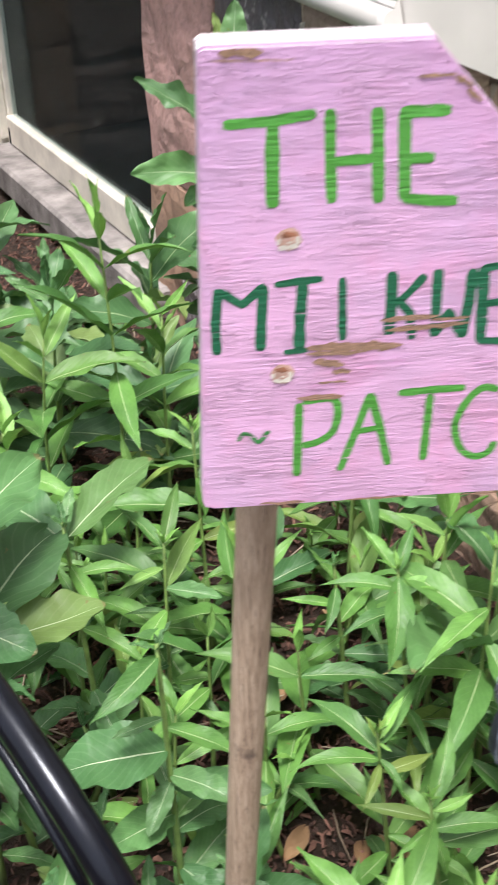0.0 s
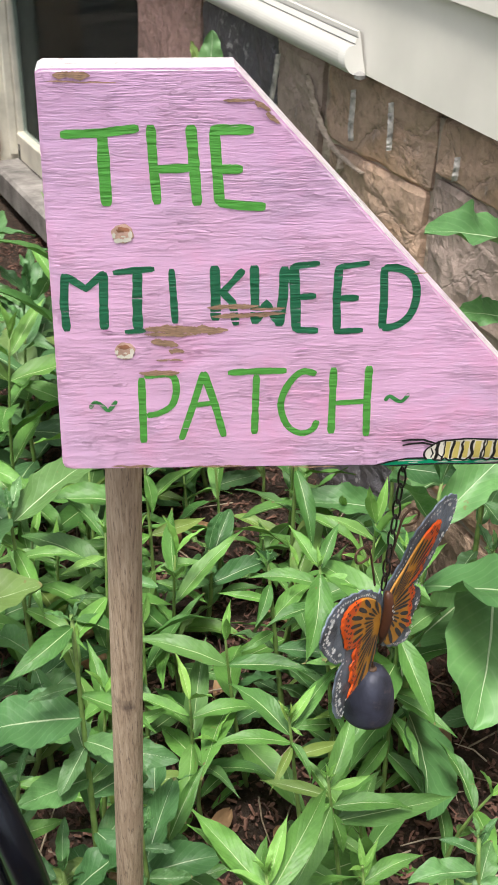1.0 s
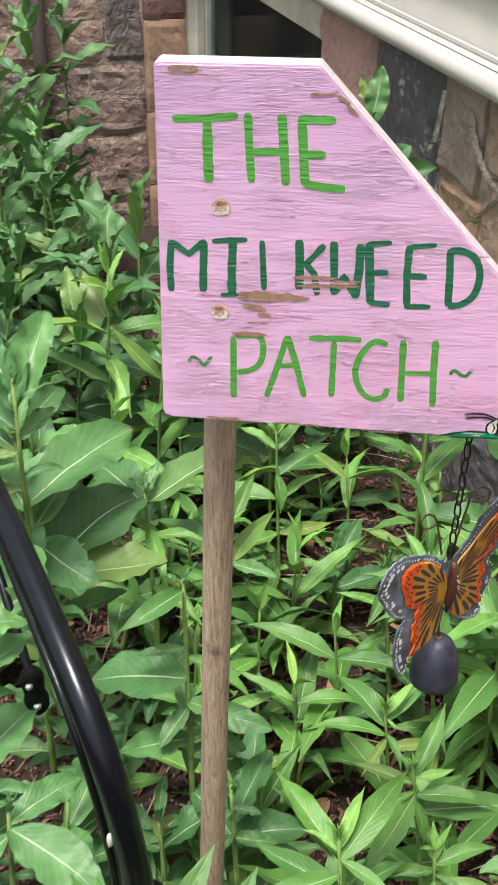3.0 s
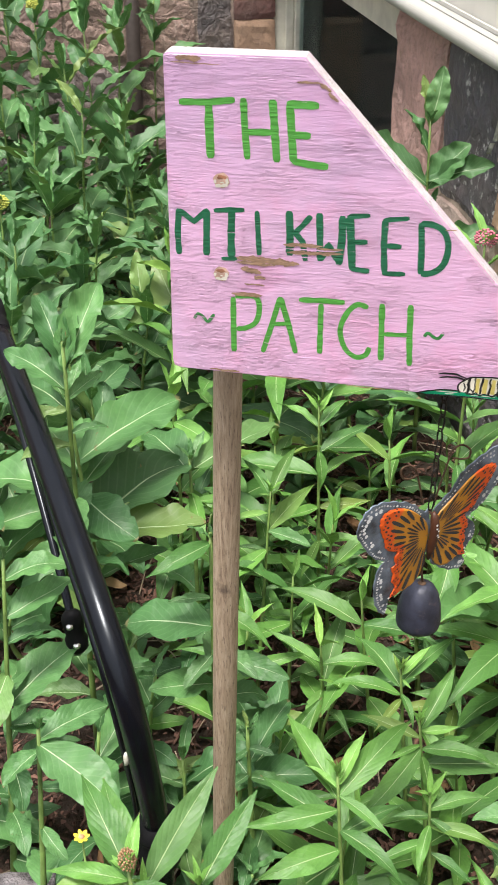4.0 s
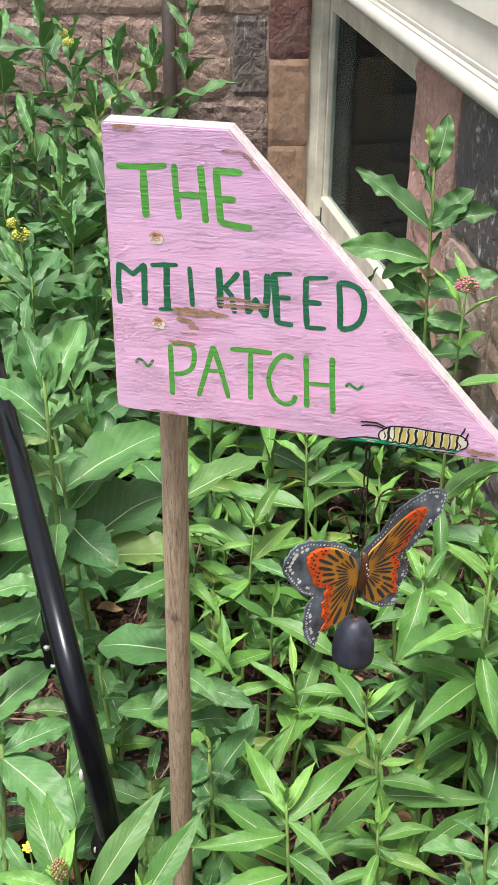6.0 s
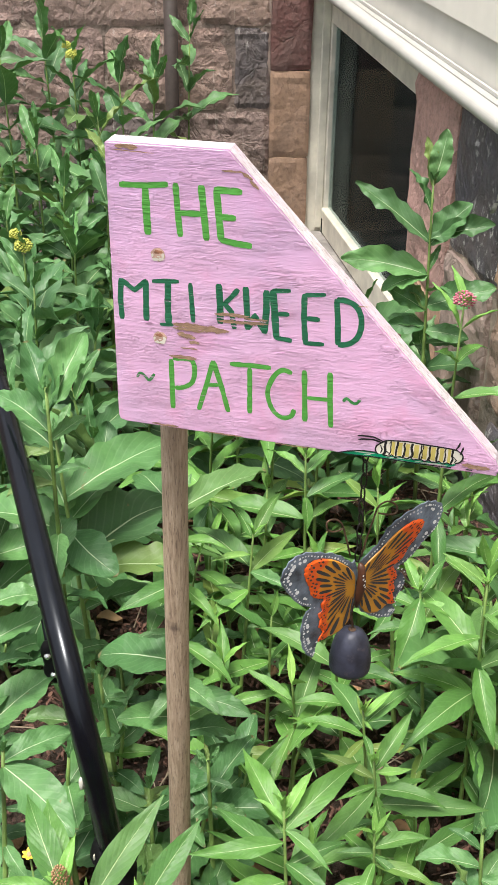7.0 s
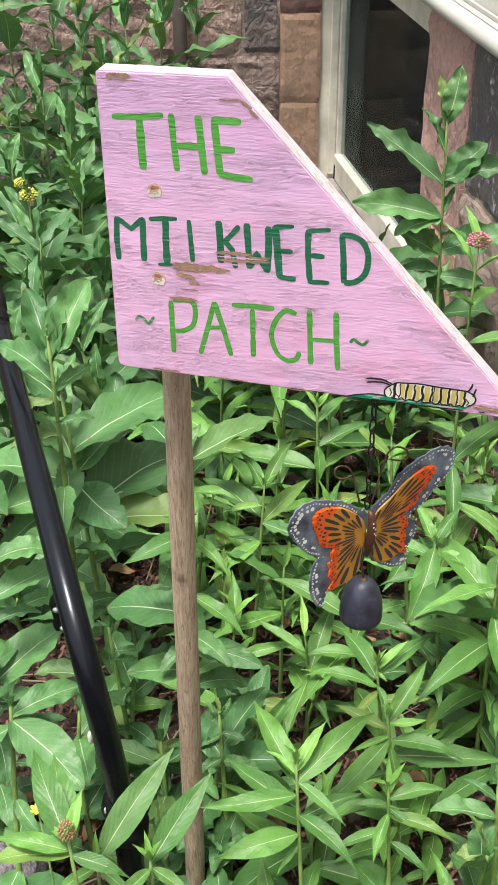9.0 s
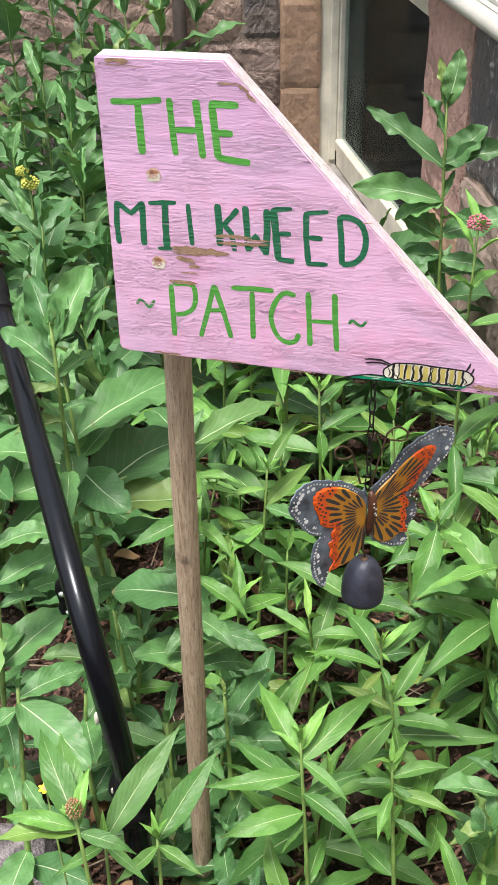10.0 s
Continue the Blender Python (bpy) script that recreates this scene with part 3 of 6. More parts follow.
def build_window():
    y0, y1, zs, zh = WIN
    win = new("window_1")
    win.location = (WALL_X, (y0 + y1) / 2, zs)
    win.matrix_world = pose(*win.location)
    tagged(win, "cream painted wooden basement window with dark glass", "window", kind="structure")
    off = Matrix.Translation(-win.location)

    def wpart(name, boxes, mat, label="", bevel=0.004, sag=0.0):
        bm = bmesh.new()
        for lo, hi in boxes:
            box(bm, lo, hi, bevel)
        for v in bm.verts:
            v.co.z += sag * (y1 - v.co.y)     # the old sill runs down towards the corner
        bm.transform(off)
        return part(name, bm, mat, win, label)

    wpart("frame_jamb", [((1.272, y1 + 0.001, zs - 0.13), (1.37, y1 + 0.011, TOP))], MAT_SASH, "cream window jamb in the corner", 0.002)
    wpart("frame_stop", [((1.322, y1 - 0.014, zs - 0.1), (1.359, y1, TOP - 0.004))], MAT_SASH, "", 0.004)
    wpart("sash_stile", [((1.36, y1 - 0.03, zs - 0.02), (1.40, y1, TOP - 0.006))], MAT_SASH, "", 0.004)
    wpart("sash_stile", [((1.36, y0 - 0.1, zs + 0.02), (1.40, y0 - 0.03, TOP - 0.006))], MAT_SASH, "", 0.004)
    wpart("sash_rail", [((1.35, y0 - 0.0, zs - 0.115), (1.40, y1 - 0.02, zs))], MAT_SASH, "worn cream bottom rail of the sash", 0.006, 0.06)
    wpart("sash_rail", [((1.36, y0, zh - 0.07), (1.40, y1 - 0.03, TOP - 0.003))], MAT_SASH, "", 0.004)
    # notches are near-black blocks on the rail, their inner shade given as colour
    wpart("rail_notch", [((1.346, y1 - 0.062, zs - 0.112), (1.352, y1 - 0.05, zs - 0.045))], MAT_DARK, "notch in the rail, its dark inside drawn as a near-black block", 0.001, 0.06)
    wpart("rail_notch", [((1.346, 3.735, zs - 0.112), (1.352, 3.748, zs - 0.045))], MAT_DARK, "notch in the rail, its dark inside drawn as a near-black block", 0.001, 0.06)
    pane = wpart("pane", [((1.380, y0 - 0.04, zs - 0.01), (1.384, y1 - 0.02, zh - 0.05))], MAT_GLASS, "dark reflecting glass pane", 0.0)
    pane.visible_shadow = False
    wpart("sill", [((1.23, y0 - 0.1, zs - 0.24), (1.42, y1, zs - 0.118))], MAT_LEDGE, "weathered grey stone sill", 0.012, 0.06)
    # unseen room shell, added so the glass looks dark; its shade is the colour
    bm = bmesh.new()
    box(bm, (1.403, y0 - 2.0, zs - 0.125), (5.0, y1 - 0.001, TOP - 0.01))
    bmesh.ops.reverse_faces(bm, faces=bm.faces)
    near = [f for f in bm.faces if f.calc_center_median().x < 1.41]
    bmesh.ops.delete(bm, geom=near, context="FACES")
    tagged(part("wall_cellar", bm, MAT_DARK), "unseen room shell added behind the window, near-black in place of shade", "room", kind="structure")


build_window()


def build_pipe():
    bm = bmesh.new()
    sweep(bm, [(0.655, 5.10, -0.25), (0.655, 5.10, 0.4), (0.655, 5.10, 1.6)], 0.03, 14)
    pipe = part("downpipe", bm, MAT_PIPE, None, "", True)
    tagged(pipe, "dark brown metal downpipe against the stone wall", "pipe", kind="structure")


build_pipe()

# ---- sign ----
SIGN_O = Vector((0.351, 1.107, 1.417))
SIGN_U = Vector((0.929, -0.37, 0.0)).normalized()
SIGN_V = Vector((-0.019, -0.049, 0.999)).normalized()
SIGN_N = SIGN_U.cross(SIGN_V).normalized()   # out of the painted face
if SIGN_N.y > 0:
    SIGN_N = -SIGN_N
SIGN_M = Matrix.Translation(SIGN_O) @ Matrix((SIGN_U, -SIGN_N, SIGN_V)).transposed().to_4x4()


def stroke(bm, pts, width, lift, taper=0.0, seed=0, k=1.6):
    """A brush stroke on the board: pts in mm along u and v, widths slightly uneven, round ends."""
    path = [Vector((p[0] / 1000, p[1] / 1000)) for p in pts]
    if len(path) >= 5:
        path = [Vector((p.x, p.y)) for p in smooth_path([(p.x, p.y, 0) for p in path], 4)]
    dense = []
    for a, b in zip(path, path[1:]):
        n = max(2, int((b - a).length / 0.002))
        dense += [a.lerp(b, i / n) for i in range(n)]
    dense.append(path[-1])
    w = width / 2000
    left, right = [], []
    n = len(dense)
    for i, p in enumerate(dense):
        d = (dense[min(i + 1, n - 1)] - dense[max(i - 1, 0)]).normalized()
        q = Vector((-d.y, d.x))
        f = 1 + 0.15 * noise.noise(Vector((i * 0.23, seed * 1.7, 3.0))) + 0.10 * noise.noise(Vector((i * 0.9, seed * 2.3, 8.0)))
        end = min(i, n - 1 - i)
        f *= 0.62 if end == 0 else (0.9 if end == 1 else 1.0)
        f *= 1 - taper * i / n
        left.append(bm.verts.new((p.x + q.x * w * f, -lift, p.y + q.y * w * f)))
        right.append(bm.verts.new((p.x - q.x * w * f, -lift, p.y - q.y * w * f)))
    for i in range(n - 1):
        bm.faces.new((left[i], left[i + 1], right[i + 1], right[i]))


def build_sign():
    sign = new("garden_sign")
    sign.matrix_world = Matrix.Translation((0.408, 1.235, 0.06))
    tagged(sign, "pink painted plywood garden sign on a weathered wooden stake", "garden sign")
    to_board = sign.matrix_world.inverted() @ SIGN_M

    # board: bevelled plywood outline with one corner sawn off
    bm = bmesh.new()
    outline = [(0.002, 0.0), (0.115, 0.001), (0.377, -0.280), (0.381, -0.290), (0.379, -0.2975), (0.2, -0.2945), (0.002, -0.2925), (-0.0042, -0.2905), (-0.0056, -0.286), (-0.003, -0.15), (-0.001, -0.002)]
    thick = 0.021
    front = [bm.verts.new((u, 0.0, v)) for u, v in outline]
    back = [bm.verts.new((u, thick, v)) for u, v in outline]
    bm.faces.new(front)
    bm.faces.new(back[::-1])
    for i in range(len(outline)):
        j = (i + 1) % len(outline)
        f = bm.faces.new((front[i], back[i], back[j], front[j]))
        f.material_index = 1
    bmesh.ops.recalc_face_normals(bm, faces=bm.faces)
    bmesh.ops.bevel(bm, geom=[e for e in bm.edges if len({f.material_index for f in e.link_faces}) == 2], offset=0.0014, segments=2, affect="EDGES")
    for f in bm.faces:
        f.material_index = 0 if abs(f.normal.y) > 0.8 else 1
    board = part("board", bm, [MAT_PINK, MAT_EDGE], sign, "pink brushed plywood board with a sawn corner")
    board.matrix_local = to_board

    def on_board(name, bm, mat, label=""):
        ob = part(name, bm, mat, board, label)
        return ob

    def letter(strokes, mat, seed):
        bm = bmesh.new()
        for i, (width, *pts) in enumerate(strokes):
            stroke(bm, pts, width, 0.00018 + 0.00003 * i, 0, seed * 7 + i)
        for f in bm.faces:
            if f.normal.y > 0:
                f.normal_flip()
        return on_board("letter", bm, mat)

    # each stroke: brush width, then points, in mm
    the = [
        [(5.6, (11, -39), (35, -38), (58, -35)), (7.0, (36, -38), (36, -60), (36.5, -85))],
        [(5.8, (65, -33), (66, -58), (68, -84)), (6.4, (89, -33), (91, -58), (93, -85)), (5.6, (67, -61), (90, -60))],
        [(6.6, (103, -34), (105, -59), (107, -84)), (6.4, (101, -36), (127, -36)), (6.2, (104, -61), (121, -61)), (6.4, (106, -83), (120, -85), (136, -86))],
    ]
    for i, s in enumerate(the):
        letter(s, MAT_LIME, i + 1)
    word_start = [
        [(5.6, (7, -132), (5, -154), (5.5, -175)), (5.0, (7, -133), (20, -143), (33, -131)), (6.2, (32, -131), (31, -154), (30.5, -174))],
        [(4.6, (38, -131.5), (51, -130), (65, -129)), (6.8, (54, -131), (53, -154), (53, -175)), (3.8, (44, -176), (58, -175))],
        [(4.8, (76, -129), (77, -149), (78, -170))],
        [(6.8, (104, -127), (105, -147), (105, -168)), (5.0, (123, -130), (117, -138), (109, -147)), (5.4, (109, -146), (116, -154), (119, -172))],
    ]
    word_end = [
        [(6.2, (130, -127), (131, -148), (132, -171)), (5.4, (132, -170), (139, -155), (147, -170)), (6.6, (150, -128), (150, -150), (148, -173))],
        [(6.6, (156, -127), (158, -150), (160, -177)), (4.6, (155, -128), (173, -126)), (4.8, (159, -151), (172, -150)), (5.2, (159, -176), (175, -177))],
        [(5.6, (186, -128), (186, -152), (188, -178)), (4.2, (185, -129), (206, -126)), (5.2, (188, -152), (201, -152)), (4.4, (186, -178), (206, -177))],
        [(5.6, (216, -129), (218, -151), (219, -176)), (5.6, (216, -130), (225, -130), (235, -135), (240, -148), (238, -164), (230, -173), (219, -176))],
    ]
    for i, s in enumerate(word_start + word_end):
        letter(s, MAT_PINE, i + 11)
    patch = [
        [(5.4, (54, -213), (54, -239), (54, -269)), (4.9, (56, -212), (74, -211), (78, -222), (75, -236), (66, -243), (57, -245))],
        [(4.9, (97, -209), (90, -236), (81, -267)), (5.2, (97, -209), (105, -236), (112, -265)), (4.0, (90, -237), (104, -235))],
        [(5.2, (114, -210), (135, -209), (155, -209)), (5.2, (134, -212), (134, -238), (134, -263))],
        [(5.0, (176, -212), (166, -210), (157, -220), (152, -237), (157, -255), (167, -263), (176, -260), (179, -252))],
        [(5.4, (188, -207), (189, -236), (190, -264)), (5.4, (213, -206), (214, -235), (216, -267)), (4.4, (191, -237), (213, -236))],
    ]
    for i, s in enumerate(patch):
        letter(s, MAT_LIME, i + 31)
    for k, pts in enumerate(([(17, -238), (21, -233), (26, -236), (30, -240), (36, -232)], [(227, -236), (230, -232), (236, -236), (240, -236), (244, -230)])):
        bm = bmesh.new()
        stroke(bm, pts, 3.0, 0.0002, 0, 5 + k)
        on_board("painted_wave", bm, MAT_WAVE)

    # patches where the paint has flaked down to bare wood
    rnd = random.Random(4)

    def flake(x0, y0, x1, y1, h, lift, mat, seed, name="bare_patch"):
        """A patch along the grain: pointed, splintered ends and uneven edges."""
        bm = bmesh.new()
        m = max(12, int((x1 - x0) / 1.2))
        up, dn = [], []
        for k in range(m + 1):
            t = k / m
            body = min(1.0, 5 * t, 5 * (1 - t)) ** 0.6 * h / 2 + 0.05
            x, y = x0 + (x1 - x0) * t, y0 + (y1 - y0) * t + 0.5 * noise.noise(Vector((t * 3, seed, 1.0)))
            a = body * (1 + 0.75 * noise.noise(Vector((x * 0.16, seed * 2.1, 4.0))) + 0.45 * noise.noise(Vector((x * 0.6, seed, 9.0))))
            b = body * (1 + 0.75 * noise.noise(Vector((x * 0.14, seed * 3.3, 7.0))) + 0.45 * noise.noise(Vector((x * 0.5, seed, 2.0))))
            up.append(bm.verts.new((x / 1000, -lift, (y + max(a, 0.04)) / 1000)))
            dn.append(bm.verts.new((x / 1000, -lift, (y - max(b, 0.04)) / 1000)))
        for k in range(m):
            bm.faces.new((dn[k], dn[k + 1], up[k + 1], up[k]))
        on_board(name, bm, mat)

    bare = ((57, -174, 114, -175.5, 6.0), (57, -178, 90, -179, 2.6), (61, -184, 80, -187, 4.4), (73, -191, 84, -192, 3.4), (52, -209, 81, -209, 3.6), (99, -158, 134, -157, 3.0), (128, -160, 152, -159, 2.0), (102, -165, 153, -163, 3.0), (64, -198.5, 83, -199, 1.5))
    rim = ((9, -3.2, 31, -3.6, 4.0), (108, -18, 128, -18, 1.8), (127, -19, 137, -24, 4.0), (134, -26, 143, -32, 3.2), (4, -7, 46, -7.5, 0.8), (30, -290, 60, -290.4, 1.8), (86, -291.5, 128, -291.8, 1.5), (236, -134, 246, -133.4, 0.9), (345, -289, 373, -289.5, 4.0), (160, -294, 196, -294.2, 1.1))
    for i, (x0, y0, x1, y1, h) in enumerate(bare + rim):
        flake(x0, y0, x1, y1, h, 0.00036 + 0.00001 * i, MAT_BAREWOOD, i + 1)
    # ridges of lifted paint round the bare wood, and pale curled slivers
    for i, (x0, y0, x1, y1, h) in enumerate(((100, -161.4, 150, -160.8, 1.0), (108, -168, 128, -168.4, 0.9), (84, -183, 122, -185, 0.9), (86, -190, 120, -188, 1.2), (108, -190, 118, -186, 1.0), (82, -196, 100, -193, 0.9), (60, -201.5, 86, -201, 0.9))):
        flake(x0, y0, x1, y1, h, 0.0008 + 0.00002 * i, MAT_PINK, i + 60, "paint_sliver")
    # lifted slivers of paint
    for i in range(18):
        u, v = rnd.uniform(0.006, 0.33), rnd.uniform(-0.285, -0.012)
        if v > -(u - 0.1) * 1.09 - 0.02 and u > 0.1:
            continue
        bm = bmesh.new()
        ln, h = rnd.uniform(0.004, 0.012), rnd.uniform(0.0002, 0.0005)
        p = [(u, -0.0003, v - h), (u + ln * 0.5, -0.0007, v - h * 1.4), (u + ln, -0.0003, v - h), (u + ln, -0.0003, v), (u + ln * 0.5, -0.0007, v + h), (u, -0.0003, v)]
        bm.faces.new([bm.verts.new(q) for q in p])
        on_board("paint_sliver", bm, MAT_PINK)

    for u, v in ((0.0455, -0.104), (0.0435, -0.191)):
        def blob(cx, cz, rx, rz, lift, seed, n=16, wild=0.35):
            bm = bmesh.new()
            ring = []
            for k in range(n):
                t = 2 * math.pi * k / n
                f = 1 + wild * noise.noise(Vector((math.cos(t) * 1.9, math.sin(t) * 1.9, seed * 3.7)))
                ring.append(bm.verts.new((u + cx + rx * f * math.cos(t), -lift, v + cz + rz * f * math.sin(t))))
            bm.faces.new(ring)
            return bm
        hole = on_board("screw_hole", blob(0, 0, 0.0070, 0.0068, 0.0003, v * 31, 28, 0.14), MAT_PUTTY, "chipped raw wood screw hole")
        part("screw", blob(-0.0004, 0.0030, 0.0040, 0.0019, 0.0004, v * 17, 24, 0.5), MAT_SCREW, hole, "dark sunken screw head")
        for k, (cx, cz, rx, rz) in enumerate(((-0.0028, -0.0046, 0.0030, 0.0016), (0.0026, -0.0040, 0.0026, 0.0018), (0.0048, -0.0006, 0.0014, 0.0024), (-0.0056, -0.0008, 0.0011, 0.0018), (0.0004, -0.0016, 0.0016, 0.0006))):
            part("paint_chip", blob(cx, cz, rx, rz, 0.0005 + 0.00004 * k, v * 50 + k, 16, 0.5), MAT_IVORY, hole)

    # striped caterpillar shape resting on a green leaf, painted
    def plain_poly(name, pts, lift, mat):
        bm = bmesh.new()
        bm.faces.new([bm.verts.new((x / 1000, -lift, y / 1000)) for x, y in pts])
        on_board(name, bm, mat)

    leaf_edge = [(226, -294), (235, -291), (249, -288.5), (259, -288), (268, -289), (284, -290), (305, -290.5), (327, -290), (341, -288.5), (338, -292), (332, -293.6), (321, -293.2), (300, -294), (279, -293.2), (262, -293.4), (246, -294), (232, -294.4)]
    plain_poly("painted_leaf", leaf_edge, 0.00018, MAT_EMERALD)
    for i, (x0, x1, y) in enumerate(((241, 262, -290.6), (272, 296, -291.8), (300, 333, -292.6), (250, 258, -292.4))):
        flake(x0, y, x1, y + 0.4, 0.8, 0.00024, MAT_IVORY, 80 + i, "painted_glint")
    # body: ivory and yellow bands, each closed by a dark line
    plain_poly("painted_body", [(263, -289), (262, -282), (267, -277), (273, -273.4), (281, -272.4), (294, -271.6), (310, -272.4), (326, -273), (338, -274), (344, -277), (346, -282), (343, -287), (337, -290), (316, -289.6), (295, -289.6), (273, -290)], 0.0003, MAT_IVORY)
    for i, (x, w) in enumerate(((278.4, 3.2), (285, 4.2), (292.4, 3.6), (301, 4.6), (309.2, 4.2), (317.2, 4.4), (325.4, 3.8), (332.6, 2.8))):
        plain_poly("painted_stripe", [(x - w / 2, -288.6), (x + w / 2, -288.8), (x + w / 2 + 0.3, -273.6), (x - w / 2 + 0.2, -273.4)], 0.00036, MAT_YELLOW)
    for i, (x, w) in enumerate(((271, 2.2), (275.6, 1.2), (282.4, 1.8), (289.6, 2.0), (297, 2.2), (305.4, 1.6), (307, 0.8), (313.6, 2.2), (321.8, 1.8), (329, 1.4), (335.6, 1.8))):
        bm = bmesh.new()
        stroke(bm, [(x - 0.9, -289.6), (x + 0.9 * math.sin(i * 2.1), -284.5), (x - 0.5 * math.cos(i * 3.0), -280), (x + 0.8 * math.sin(i * 1.3), -276), (x + 0.5, -272.6)], w * 1.1, 0.00042, 0.35 * (i % 2), i)
        stroke(bm, [(x + 0.6, -273), (x - 1.3 + 0.4 * (i % 3), -276.4)], w * 0.8, 0.00044, 0.5, i + 40)
        stroke(bm, [(x - 0.8, -289), (x + 0.8 - 0.5 * (i % 3), -285.8)], w * 0.9, 0.00046, 0.5, i + 60)
        on_board("painted_line", bm, MAT_BLACKLINE)
    bm = bmesh.new()
    foot = [(268 + 1.2 * k, -288.6 - 2.1 * abs(math.sin(k * 0.41)) - 0.5 * math.sin(k * 1.3)) for k in range(58)]
    for i, (w, pts) in enumerate(((1.5, [(264, -290), (261.5, -286), (262, -281), (266, -277), (272, -273), (280, -272), (293, -271), (309, -272), (325, -272.4), (338, -273.2), (344, -276.6), (346, -281), (344, -286), (339, -289)]),
                                  (1.3, foot), (2.0, [(268, -274.5), (259, -271), (248, -271), (243, -272)]), (1.8, [(267, -276), (259, -274), (250, -274.6), (244, -276)]), (1.8, [(338.5, -273), (341, -268), (342, -264)]), (1.6, [(343, -278), (345, -271), (345.4, -269)]),
                                  (1.2, [(266, -279), (268, -284), (266.5, -288)]), (1.2, [(269, -280), (272, -285), (276, -288)]), (1.2, [(337, -281), (340, -285), (338, -288)]),
                                  (1.5, [(224, -294.4), (235, -291), (249, -288), (262, -288)]), (1.2, [(232, -294.8), (262, -293.8), (279, -293.8), (300, -294.4), (336, -293.8)]), (1.3, [(350, -293.4), (356, -293.6)]))):
        stroke(bm, pts, w, 0.0005 + 0.00002 * i, 0, i)
    on_board("painted_line", bm, MAT_BLACKLINE)

    # stake: rounded weathered batten
    bm = bmesh.new()
    base, top = Vector((0.408, 1.237, 0.03)), Vector((0.4105, 1.140, 1.36))
    n = 16
    pts = [base.lerp(top, i / n) for i in range(n + 1)]
    sweep(bm, pts, [0.0148 + 0.0006 * noise.noise(Vector((i * 0.9, 2, 2))) for i in range(n + 1)], 20)
    bm.transform(sign.matrix_world.inverted())
    part("stake", bm, MAT_STAKE, sign, "weathered brown round wooden stake", True)


build_sign()


# ---- wind chime hung under the sign ----


def build_chime():
    hook = SIGN_O + SIGN_U * 0.251 + SIGN_V * -0.296 - SIGN_N * 0.012
    chime = new("wind_chime")
    chime.matrix_world = Matrix.Translation(hook)
    tagged(chime, "painted metal butterfly wind chime with bell, hung by a chain", "wind chime")
    body = Vector((0.597, 1.053, 0.968)) - hook
    wx = Vector((0.92, 0.4, 0.0)).normalized()
    face = Vector((0.4, -0.92, 0.0)).normalized()
    frame_m = Matrix.Translation(body) @ Matrix((wx, -face, Vector((0, 0, 1)))).transposed().to_4x4()

    # chain
    end = body + Vector((0, 0, 0.008))
    n = 9
    link = bmesh.new()
    ring = []
    for i in range(17):
        a = 2 * math.pi * i / 16
        ring.append((0.0034 * math.cos(a), 0, 0.0094 * math.sin(a)))
    sweep(link, ring, 0.0009, 6, False)
    me = mesh_of("chain_link", link, MAT_IRON, True)
    for i in range(n):
        ob = new("chain_link", me)
        ob.parent = chime
        p = Vector((0, 0, 0)).lerp(end, (i + 0.3) / n)
        ob.matrix_local = Matrix.Translation(p) @ Matrix.Rotation(radians(90 * (i % 2) + 20), 4, "Z")
    bm = bmesh.new()
    sweep(bm, smooth_path([(0, 0, 0.012), (0.004, 0, 0.0), (0.0, 0, -0.006), (-0.004, 0, 0.0)]), 0.0013, 6)
    part("hook", bm, MAT_IRON, chime)

    right = [(4, 3), (18, 15), (30, 23), (39, 36), (51, 43), (68, 49), (87, 53), (98, 52), (111, 46), (116, 37), (114, 27), (109, 16), (99, 7), (90, 1), (81, -8), (71, -14), (60, -18), (56, -21), (64, -28), (70, -39), (69, -50), (63, -57), (56, -68), (60, -79), (53, -85), (35, -79), (20, -68), (9, -57), (5, -39), (4, -20)]
    right_in = [(4, -9), (13, 4), (29, 14), (47, 27), (65, 35), (78, 37), (87, 34), (90, 28), (86, 20), (80, 12), (71, 4), (65, -7), (54, -12), (51, -16), (56, -25), (58, -33), (54, -36), (56, -49), (54, -55), (58, -69), (47, -66), (41, -69), (30, -71), (17, -65), (8, -52), (5, -36)]
    left = [(-3, 10), (-9, 10), (-21, 22), (-37, 34), (-57, 44), (-75, 51), (-90, 51), (-99, 45), (-105, 34), (-104, 25), (-96, 12), (-85, -4), (-74, -15), (-62, -22), (-70, -27), (-75, -42), (-75, -56), (-72, -71), (-65, -85), (-57, -91), (-54, -80), (-51, -74), (-37, -74), (-23, -73), (-9, -67), (-4, -54), (0, -29)]
    left_in = [(-4, -6), (-15, 10), (-33, 26), (-49, 35), (-64, 39), (-74, 36), (-76, 27), (-72, 15), (-68, 6), (-65, -5), (-57, -13), (-47, -18), (-51, -24), (-48, -33), (-54, -35), (-51, -44), (-52, -53), (-46, -62), (-51, -69), (-51, -74), (-37, -74), (-21, -74), (-10, -67), (-6, -53), (-3, -28)]

    def closed(pts):
        p = [Vector((x / 1000, 0, z / 1000)) for x, z in pts]
        out = []
        m = len(p)
        for i in range(m):
            p0, p1, p2, p3 = p[i - 1], p[i], p[(i + 1) % m], p[(i + 2) % m]
            for k in range(4):
                t = k / 4
                out.append(0.5 * ((2 * p1) + (p2 - p0) * t + (2 * p0 - 5 * p1 + 4 * p2 - p3) * t * t + (3 * p1 - p0 - 3 * p2 + p3) * t ** 3))
        return out

    def bend(co):
        # wings sweep slightly forward from the body
        return Vector((co.x, co.y + (0.03 * co.x if co.x > 0 else 0.135 * co.x), co.z))

